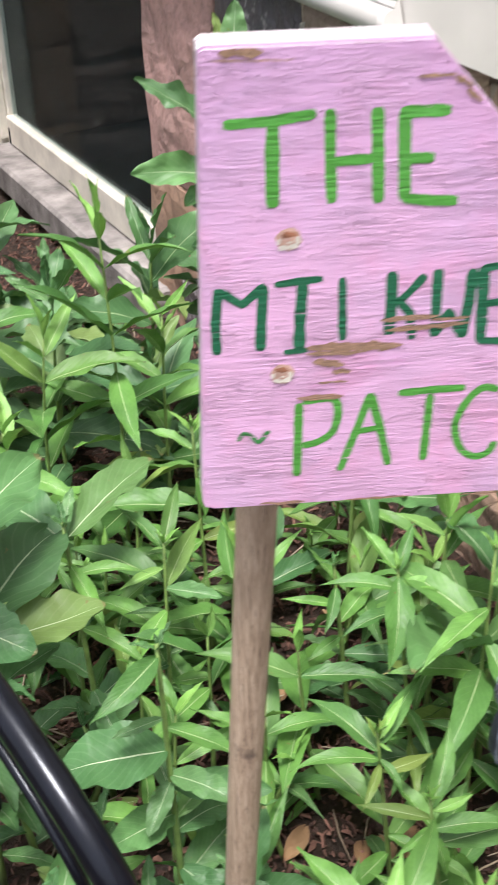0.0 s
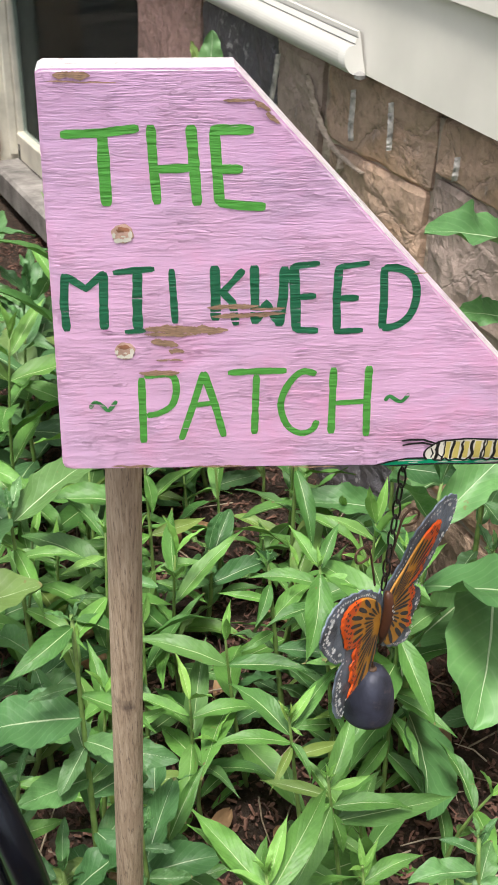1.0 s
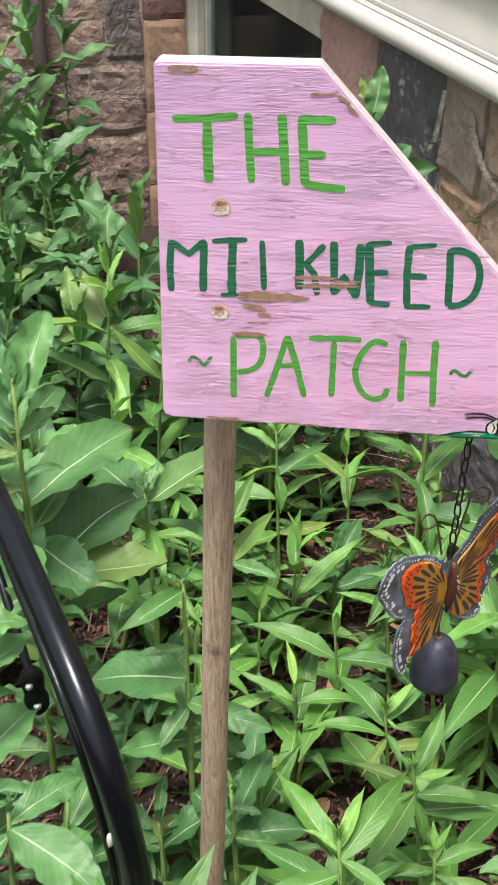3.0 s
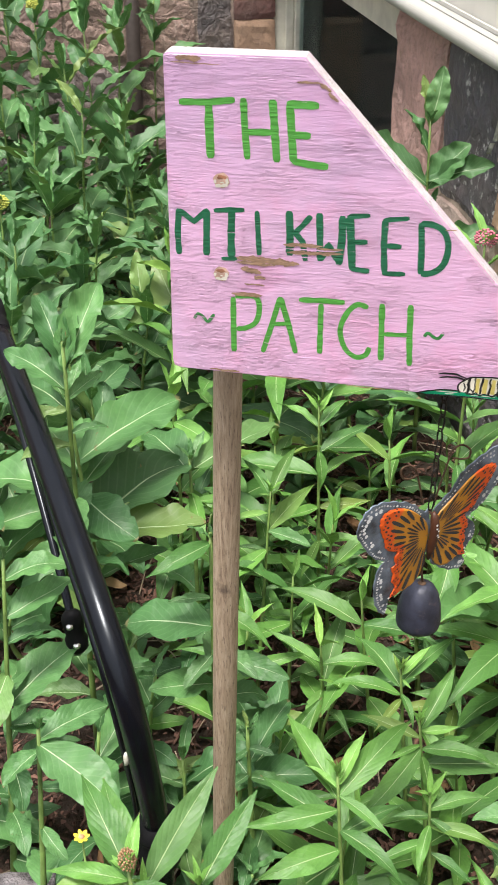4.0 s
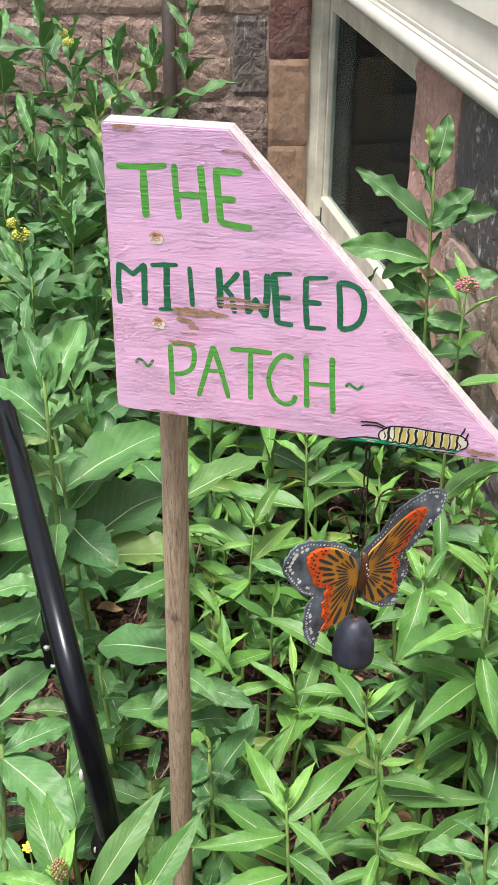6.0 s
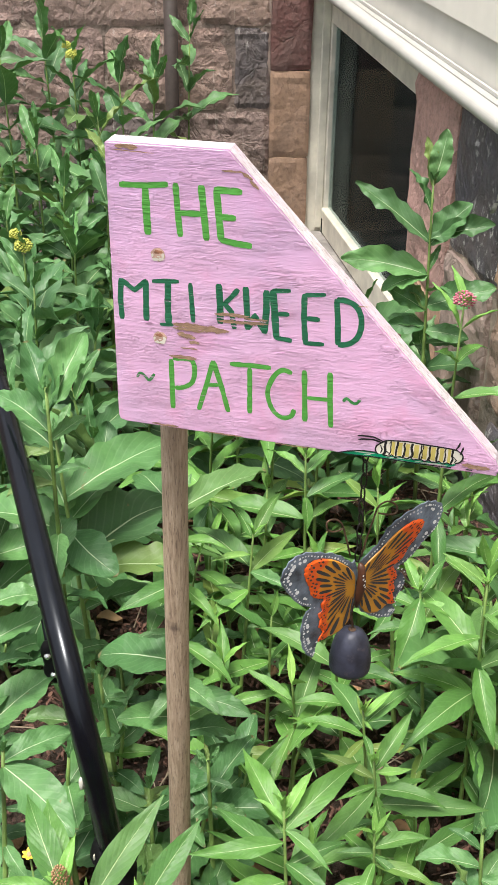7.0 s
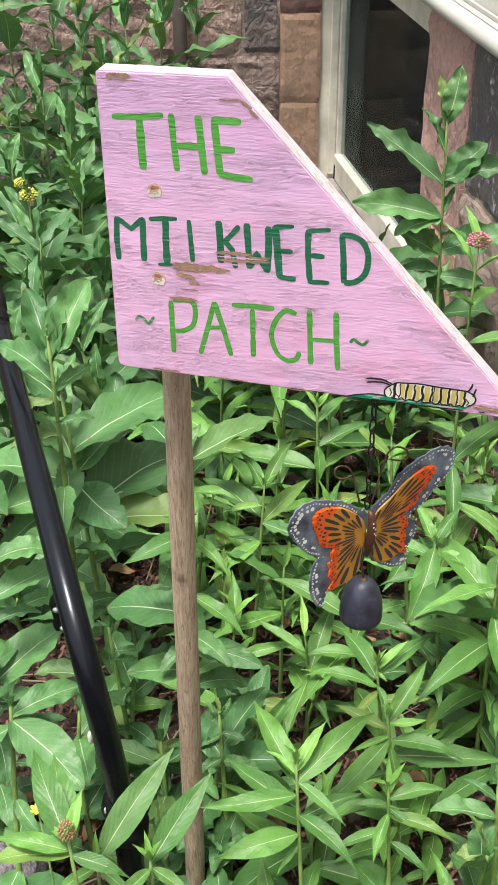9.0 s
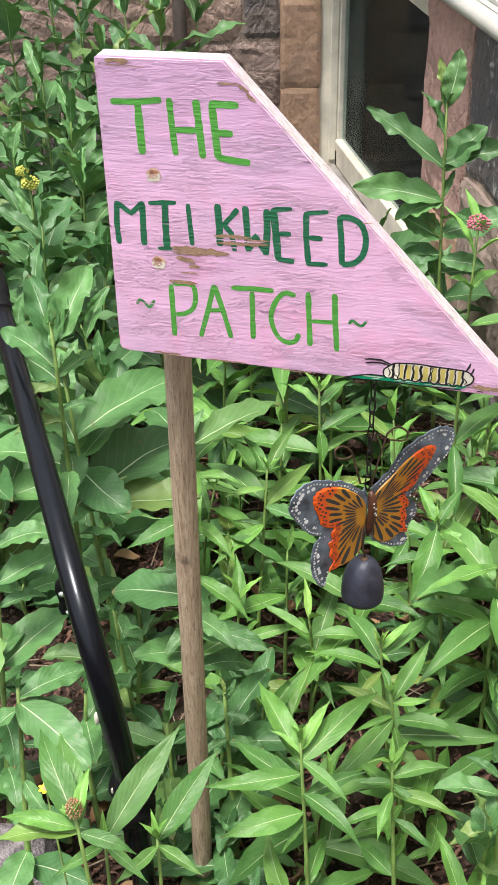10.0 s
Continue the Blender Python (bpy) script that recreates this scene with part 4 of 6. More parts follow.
    def plate(loop, y, thick, mat, parent, name, label, scallop=0.0):
        bm = bmesh.new()
        mid = sum(loop, Vector()) / len(loop)
        pts = []
        for i, p in enumerate(loop):
            d = (p - mid).normalized()
            pts.append(p + d * scallop * abs(math.sin(i * 0.9)))
        a = [bm.verts.new(bend(p) + Vector((0, y, 0))) for p in pts]
        b = [bm.verts.new(bend(p) + Vector((0, y + thick, 0))) for p in pts]
        for tri in tessellate_polygon([[Vector((p.x, p.z, 0)) for p in pts]]):
            bm.faces.new([a[k] for k in tri])
            bm.faces.new([b[k] for k in tri[::-1]])
        for i in range(len(a)):
            j = (i + 1) % len(a)
            bm.faces.new((a[i], b[i], b[j], a[j]))
        bmesh.ops.recalc_face_normals(bm, faces=bm.faces)
        ob = part(name, bm, mat, parent, label)
        return ob

    rnd = random.Random(9)
    for side, (outer, inner) in ((1, (right, right_in)), (-1, (left, left_in))):
        lo, li = closed(outer), closed(inner)
        wing = plate(lo, 0.0, 0.0015, MAT_RIM, chime, "wing", "slate grey metal wing with white dots", 0.002)
        wing.matrix_local = frame_m
        root = Vector((0.004 * side, 0, -0.018))
        span = (18, 78) if side > 0 else (14, 78)      # the outer edge, which is red
        far_edge = li[span[0]:span[1]]
        rings = (0.02, 0.2, 0.35, 0.5, 0.6, 0.68, 0.75, 0.8, 0.84, 0.88, 0.92, 0.96, 1.0)
        bm = bmesh.new()
        layer = bm.verts.layers.float.new("outward")
        grid = []
        for f in rings:
            row = []
            for i, p in enumerate(li):
                q = root + (p - root) * 0.985 * (f if f < 1 else 1 + 0.025 * abs(math.sin(i * 1.1)))
                v = bm.verts.new(bend(q) + Vector((0, -0.0024 + (0.0014 if f == 1 else 0), 0)))
                # depth inside the outer edge
                rim_gap = min((root + (e - root) * 0.985 - q).length for e in far_edge)
                v[layer] = 0.96 - 0.18 * rim_gap / (0.0125 if q.z > 0 else 0.008)
                row.append(v)
            grid.append(row)
        for a, b in zip(grid, grid[1:]):
            for i in range(len(li)):
                j = (i + 1) % len(li)
                bm.faces.new((a[i], a[j], b[j], b[i]))
        bmesh.ops.recalc_face_normals(bm, faces=bm.faces)
        inlay = part("inlay", bm, MAT_INLAY, wing, "orange and amber pierced wing inlay")
        # dark cells between the veins
        bm = bmesh.new()
        step = 5
        for k in range(0, len(li), step):
            tip = root + (li[k] - root) * 0.985
            d = tip - root
            length = d.length
            if length < 0.02:
                continue
            side_v = li[(k + step) % len(li)] - li[k - step]
            side_v = side_v - d.normalized() * side_v.dot(d.normalized())
            half = min(side_v.length / 4, 0.0105)
            red = max(0.55, 1 - (0.0135 if tip.z > 0 else 0.009) / length) if span[0] <= k < span[1] else 0.98
            cells = [(0.26, red * 0.97, 0.6, 0)]
            if length > 0.06:
                cells = [(0.2, red * 0.56, 0.58, 0), (red * 0.62, red * 0.98, 0.56, 0)]
            if red < 0.97:
                cells += [(red + (1 - red) * 0.2, red + (1 - red) * 0.5, 0.26, o) for o in (-0.48, 0.48)] + [(red + (1 - red) * 0.64, red + (1 - red) * 0.86, 0.18, o) for o in (-0.7, 0.1)]
            for s0, s1, share, aside in cells:
                c0, c1 = root + d * s0, root + d * s1
                axis, mid = (c1 - c0) / 2, (c0 + c1) / 2 + side_v.normalized() * half * aside * s1
                q = side_v.normalized() * half * share
                vs = []
                for a in range(12):
                    t = 2 * math.pi * a / 12
                    grow = s0 + (s1 - s0) * (0.5 + 0.5 * math.cos(t))
                    ct = math.copysign(abs(math.cos(t)) ** 0.7, math.cos(t))
                    vs.append(bm.verts.new(bend(mid + axis * ct + q * math.sin(t) * grow) + Vector((0, -0.0031, 0))))
                bm.faces.new(vs)
        bmesh.ops.recalc_face_normals(bm, faces=bm.faces)
        part("cell_pattern", bm, MAT_CELL, wing, "black cells between the wing veins")
        bm = bmesh.new()
        run = 0.0
        for k, p in enumerate(lo):
            q = lo[(k + 1) % len(lo)]
            along = q - p
            run += along.length
            if abs(p.x) < 0.012 or run < 0.0034 or along.length < 1e-5:
                continue
            run = 0.0
            inward = Vector((-along.z, 0, along.x)).normalized()
            if (sum(lo, Vector()) / len(lo) - p).dot(inward) < 0:
                inward = -inward
            for depth, r in ((0.0024, 0.0013), (0.0075, 0.0022)):
                c = p + inward * (depth + rnd.uniform(-0.0006, 0.0006))
                if depth > 0.005 and (rnd.random() < 0.5 or min((c - e).length for e in li) < 0.006 or min((c - e).length for e in lo) < 0.005):
                    continue
                rr = r * rnd.uniform(0.6, 1.2)
                bm.faces.new([bm.verts.new(bend(c) + Vector((rr * math.cos(t), -0.0012, rr * math.sin(t)))) for t in [2 * math.pi * a / 8 for a in range(8)]])
        part("dot", bm, MAT_DOT, wing)
    bm = bmesh.new()
    sweep(bm, [(0.001, -0.004, 0.009), (0.002, -0.005, 0.004), (0.003, -0.006, -0.006), (0.003, -0.006, -0.02), (0.002, -0.004, -0.038), (0.001, -0.003, -0.05)], [0.002, 0.0042, 0.0046, 0.0052, 0.0042, 0.0015], 12)
    b = part("body", bm, MAT_BODY, chime, "dark brown body with white spots", True)
    b.matrix_local = frame_m
    bm = bmesh.new()
    for x, z in ((0.0015, -0.008), (0.004, -0.011), (0.003, -0.016), (0.0045, -0.019), (0.001, -0.003)):
        bm.faces.new([bm.verts.new((x + 0.0012 * math.cos(t), -0.0112, z + 0.0012 * math.sin(t))) for t in [2 * math.pi * a / 8 for a in range(8)]])
    d = part("dot", bm, MAT_DOT, b)
    for s, pts in ((1, [(8, 11), (14, 34), (21, 56), (25, 68), (34, 72), (43, 69), (51, 61), (50, 53), (41, 54), (27, 60)]), (-1, [(-7, 17), (-14, 42), (-21, 62), (-31, 71), (-40, 70), (-38, 60), (-28, 55), (-18, 56)])):
        bm = bmesh.new()
        sweep(bm, smooth_path([(x / 1000, 0.004, z / 1000) for x, z in pts]), 0.0011, 6)
        a = part("antenna", bm, MAT_RUSTWIRE, chime, "rusty curled wire antenna", True)
        a.matrix_local = frame_m
    # bell
    bz = body + Vector((0.001, 0.004, -0.0855))
    bm = bmesh.new()
    prof = [(0.002, 0.0), (0.008, -0.001), (0.0135, -0.006), (0.0178, -0.015), (0.0208, -0.028), (0.0222, -0.042), (0.0222, -0.052), (0.0215, -0.056), (0.0195, -0.056), (0.019, -0.045), (0.0, -0.02)]
    lathe(bm, [(r * 1.07, z * 0.97) for r, z in prof], 28, bz)
    bell = part("bell", bm, MAT_BELL, chime, "slate blue enamelled bell", True)
    bm = bmesh.new()
    lathe(bm, [(0.0052, -0.0012), (0.0040, 0.0006), (0.0018, 0.0014)], 12, bz)
    part("crown", bm, MAT_RUSTWIRE, bell, "rusty crown of the bell", True)
    bm = bmesh.new()
    sweep(bm, smooth_path([body + Vector((0, 0, -0.046)), body + Vector((-0.002, 0.001, -0.062)), bz + Vector((0, 0, 0.004)), bz + Vector((0.002, 0, -0.002))]), 0.0012, 6)
    part("bell_wire", bm, MAT_RUSTWIRE, chime)


build_chime()


# ---- black bent tube rail ----
def build_rail():
    rail = new("tube_rail")
    rail.matrix_world = Matrix.Translation((0.315, 1.17, 0.07))
    inv = rail.matrix_world.inverted()
    tagged(rail, "black coated bent metal tube rail with coupling", "rail")

    def rpart(name, bm, mat, label="", smooth=True, parent=rail):
        bm.transform(inv)
        return part(name, bm, mat, parent, label, smooth)

    bm = bmesh.new()
    path = smooth_path([(0.318, 1.185, 0.05), (0.315, 1.172, 0.38), (0.302, 1.150, 0.56), (0.276, 1.195, 0.715), (0.229, 1.405, 0.80), (0.151, 1.80, 0.865)], 10)
    sweep(bm, path, 0.0174, 20)
    rpart("tube", bm, MAT_TUBE, "glossy black bent tube")
    bm = bmesh.new()
    p0, p1 = Vector((0.154, 1.785, 0.862)), Vector((0.135, 1.90, 0.882))
    ring = [p0.lerp(p1, t) for t in (0, 0.02, 0.2, 0.24, 0.36, 0.4, 0.7, 0.76, 0.9, 1)]
    sweep(bm, ring, [0.0172, 0.0185, 0.0192, 0.0175, 0.0175, 0.0198, 0.020, 0.018, 0.019, 0.017], 18)
    rpart("coupling", bm, MAT_RUBBER, "ribbed black rubber coupling")
    bm = bmesh.new()
    sweep(bm, smooth_path([(0.135, 1.90, 0.882), (0.115, 1.94, 0.91), (0.08, 1.98, 1.0), (0.055, 2.0, 1.2)], 8), 0.013, 16)
    rpart("upper_tube", bm, MAT_TUBE)
    bm = bmesh.new()
    c = Vector((0.316, 1.170, 0.424))
    sweep(bm, [c + Vector((0, 0, z)) for z in (-0.06, -0.055, -0.03, -0.022, -0.006, 0.002, 0.018, 0.03)], [0.020, 0.028, 0.030, 0.024, 0.029, 0.034, 0.030, 0.018], 20)
    rpart("foot_collar", bm, MAT_RUBBER, "stepped black foot collar")
    bm = bmesh.new()
    sweep(bm, smooth_path([(0.2285, 1.503, 0.47), (0.226, 1.505, 0.505), (0.205, 1.60, 0.60), (0.172, 1.76, 0.70), (0.125, 2.0, 0.78)], 8), 0.0068, 12)
    rpart("thin_tube", bm, MAT_TUBE, "thin black stay beside the tube")
    bm = bmesh.new()
    sweep(bm, smooth_path([(0.298, 1.255, 0.05), (0.295, 1.242, 0.34), (0.282, 1.22, 0.52), (0.256, 1.265, 0.675), (0.211, 1.475, 0.76), (0.154, 1.79, 0.858)], 8), 0.0065, 12)
    rpart("rear_rod", bm, MAT_TUBE, "thin black rod running along the tube")
    bm = bmesh.new()
    sweep(bm, [(0.231, 1.500, 0.455), (0.230, 1.500, 0.462), (0.229, 1.503, 0.478), (0.228, 1.504, 0.485), (0.227, 1.506, 0.500), (0.226, 1.507, 0.512), (0.225, 1.509, 0.52), (0.224, 1.512, 0.526)], [0.010, 0.0165, 0.018, 0.0145, 0.016, 0.0175, 0.015, 0.009], 14)
    clamp = rpart("clamp", bm, MAT_RUBBER, "black clamp round the stay")
    for x, y, z in ((0.229, 1.484, 0.478), (0.221, 1.489, 0.512)):
        bm = bmesh.new()
        lathe(bm, [(0.004, -0.004), (0.0062, -0.001), (0.0056, 0.003), (0.002, 0.005)], 12, (x, y, z))
        rpart("bolt", bm, MAT_CHROME, "bright bolt head", True, clamp)


build_rail()


def build_specks():
    for x, y, z, r in ((0.2968, 1.155, 0.474, 0.0045), (0.2955, 1.155, 0.492, 0.0065), (0.2885, 1.152, 0.440, 0.004), (0.2800, 1.152, 0.580, 0.0075)):
        bm = bmesh.new()
        bmesh.ops.create_icosphere(bm, subdivisions=2, radius=r)
        for v in bm.verts:
            v.co = Vector((v.co.x * 0.5, v.co.y * 0.5, v.co.z * 1.5)) + Vector((x, y, z)) + Vector((0.001, 0.001, 0.002)) * noise.noise(v.co * 400)
        tagged(part("bird_dropping", bm, MAT_IVORY, None, "", True), "dried white bird dropping on the black tube", "dropping")


build_specks()


def build_small_flower():
    at = Vector((0.221, 1.03, 0.598))
    base = Vector((0.222, 1.06, ground_z(0.222, 1.06) - 0.01))
    flower = new("yellow_flower")
    flower.matrix_world = Matrix.Translation(base)
    tagged(flower, "small yellow flower on a thin green stem", "flower")
    bm = bmesh.new()
    sweep(bm, [(0, 0, 0), (at - base) * 0.5 + Vector((0.006, 0, 0)), at - base], [0.002, 0.0016, 0.0012], 6)
    part("stem", bm, MAT_STEM, flower, "", True)
    bm = bmesh.new()
    bmesh.ops.create_icosphere(bm, subdivisions=2, radius=0.004, matrix=Matrix.Translation(at - base))
    part("flower_centre", bm, MAT_BUD_BROWN, flower, "", True)
    for k in range(7):
        bm = bmesh.new()
        a = 2 * math.pi * k / 7
        m = Matrix.Translation(at - base) @ Matrix.Rotation(a, 4, "Z")
        rows = [[bm.verts.new(m @ Vector((0.002 + 0.0024 * i, s * 0.0027 * math.sin(math.pi * (0.15 + 0.7 * i / 3)), 0.001 + 0.0006 * i - 0.0008 * s * s))) for s in (-1, 0, 1)] for i in range(4)]
        for p, q in zip(rows, rows[1:]):
            for j in range(2):
                bm.faces.new((p[j], q[j], q[j + 1], p[j + 1]))
        part("petal", bm, MAT_PETAL, flower, "", True)


build_small_flower()


# ---- kerb stone ----
def build_kerb():
    bm = bmesh.new()
    box(bm, (-0.55, 1.0, 0.0), (0.175, 1.32, 0.2), 0.02, 2)
    bmesh.ops.subdivide_edges(bm, edges=bm.edges, cuts=3, use_grid_fill=True)
    bmesh.ops.subdivide_edges(bm, edges=bm.edges, cuts=2, use_grid_fill=True)
    for v in bm.verts:
        n1, n2 = noise.noise(v.co * 12), noise.noise(v.co * 37 + Vector((3, 1, 7)))
        v.co += Vector((0.014 * n1 + 0.006 * n2, 0.012 * n2 + 0.01 * n1, 0.014 * n1 + 0.007 * n2))
    tagged(part("kerb_stone", bm, MAT_GRANITE), "rough grey granite edging stone on the soil", "edging stone")


build_kerb()


# ---- milkweed ----
def leaf_mesh(name, mat, width, droop, fold, wave, seed, blunt, sharp=0.9):
    """Unit-long leaf along +x, upper side +z: folded along the midrib, drooping, wavy at the edges."""
    bm = bmesh.new()
    uvl = bm.loops.layers.uv.new("UVMap")
    rnd = random.Random(seed)
    n, c, ph, ph2 = 26 if wave > 0.02 else 18, 6, rnd.uniform(0, 6), rnd.uniform(0, 6)
    sway, curl, twist = rnd.uniform(-0.05, 0.05), rnd.uniform(-0.06, 0.05), rnd.uniform(-0.5, 0.5)
    bites = [(rnd.uniform(0.2, 0.95), rnd.choice((-1, 1)), rnd.uniform(0.08, 0.3), rnd.uniform(0.03, 0.05)) for _ in range(2 if wave > 0.02 else 0)]
    rows = []
    for i in range(n + 1):
        t = i / n
        w = width * 0.5 * (math.sin(math.pi * min(1, t * 0.985 + 0.012) ** blunt) ** sharp) if 0 < i < n else width * 0.03
        x = t - 0.12 * droop * t * t
        z = 0.12 * math.sin(t * 1.8) - droop * t ** 2.2 * 0.55 + curl * max(0, t - 0.7) * 3
        side = sway * math.sin(t * 2.6)
        row = []
        for j in range(c + 1):
            s = (j - c / 2) / (c / 2)
            rim = 1 + (0.07 + 0.9 * max(0, wave - 0.03)) * noise.noise(Vector((t * (9 + 160 * max(0, wave - 0.03)), s * 3, seed))) * abs(s)
            for tb, sb, deep, wide in bites:
                if s * sb > 0.4:
                    rim *= 1 - deep * math.exp(-((t - tb) / wide) ** 2)
            wob = wave * (math.sin(t * 14 + ph + (1.9 if s > 0 else 0)) + 0.7 * math.sin(t * 29 + ph2 * s)) * abs(s) ** 1.6 * min(1, 3 * (1 - t)) * (0.4 + t)
            dent = 0.10 * width * noise.noise(Vector((t * 5, s * 1.6, seed * 2.3)))
            lift = abs(s) ** 1.25 * w * math.sin(fold)
            a = twist * t
            dy, dz = s * w * rim * math.cos(fold * 0.6), lift + wob + dent * abs(s) + dent * 0.4
            row.append(bm.verts.new((x, side + dy * math.cos(a) - dz * math.sin(a), z + dz * math.cos(a) + dy * math.sin(a))))
        rows.append(row)
    for i in range(n):
        for j in range(c):
            f = bm.faces.new((rows[i][j], rows[i + 1][j], rows[i + 1][j + 1], rows[i][j + 1]))
            for lp, (a, b) in zip(f.loops, ((i, j), (i + 1, j), (i + 1, j + 1), (i, j + 1))):
                lp[uvl].uv = (b / c, a / n)
    tip = (rows[n][c // 2].co).copy()
    me = mesh_of(name, bm, mat, True)
    LEAF_TIP[me.name] = tip
    return me


LEAF_TIP = {}
LEAVES = {
    "narrow": [leaf_mesh("leaf", MAT_NARROW, 0.195 + 0.025 * (k % 4), 0.02 + 0.12 * (k % 5), 0.35 + 0.12 * (k % 3), 0.010, 100 + k, 0.74, 1.12) for k in range(14)],
    "broad": [leaf_mesh("leaf", MAT_BROAD, 0.34 + 0.045 * (k % 4), 0.05 + 0.1 * (k % 5), 0.3 + 0.12 * (k % 3), 0.025, 200 + k, 0.95, 0.66) for k in range(12)],
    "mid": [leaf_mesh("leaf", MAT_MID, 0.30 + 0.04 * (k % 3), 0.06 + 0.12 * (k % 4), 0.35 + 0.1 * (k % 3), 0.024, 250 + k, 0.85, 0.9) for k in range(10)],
    "wavy": [leaf_mesh("leaf", MAT_BROAD, 0.42 + 0.03 * k, 0.04 + 0.07 * k, 0.4, 0.050, 350 + k, 0.95, 0.62) for k in range(5)],
    "long": [leaf_mesh("leaf", MAT_NARROW, 0.20, 0.05 + 0.06 * k, 0.45, 0.006, 370 + k, 0.80, 1.05) for k in range(2)],
    "young_broad": [leaf_mesh("leaf", MAT_BROAD, 0.27, -0.05 + 0.1 * (k % 3), 0.5, 0.036, 330 + k, 1.0, 0.7) for k in range(5)],
    "young": [leaf_mesh("leaf", MAT_YOUNG, 0.22, -0.05 + 0.1 * (k % 3), 0.6, 0.012, 300 + k, 0.78, 1.1) for k in range(5)],
}
UMBEL = {}


def umbel_mesh(mat, seed, bud=0.15):
    rnd = random.Random(seed)
    bm = bmesh.new()
    for i in range(80):
        z = 1 - 1.6 * (i + 0.5) / 80
        r = math.sqrt(max(0, 1 - z * z))
        a = i * 2.39996
        c = Vector((r * math.cos(a), r * math.sin(a), z)) * rnd.uniform(0.82, 1.05)
        bmesh.ops.create_icosphere(bm, subdivisions=1, radius=bud * rnd.uniform(0.8, 1.15), matrix=Matrix.Translation(c))
    return mesh_of("flower_head", bm, mat, True)


UMBEL["pink"] = umbel_mesh(MAT_BUD_PINK, 1)
UMBEL["yellow"] = umbel_mesh(MAT_BUD_YELLOW, 2, 0.2)
UMBEL["brown"] = umbel_mesh(MAT_BUD_BROWN, 3)

LABEL = {
    "narrow": "narrow-leaved green milkweed plant growing from the mulch",
    "broad": "broad-leaved green milkweed plant growing from the mulch",
    "mid": "tall leafy green milkweed stem in the far bed, shade put into its leaf colour",
}


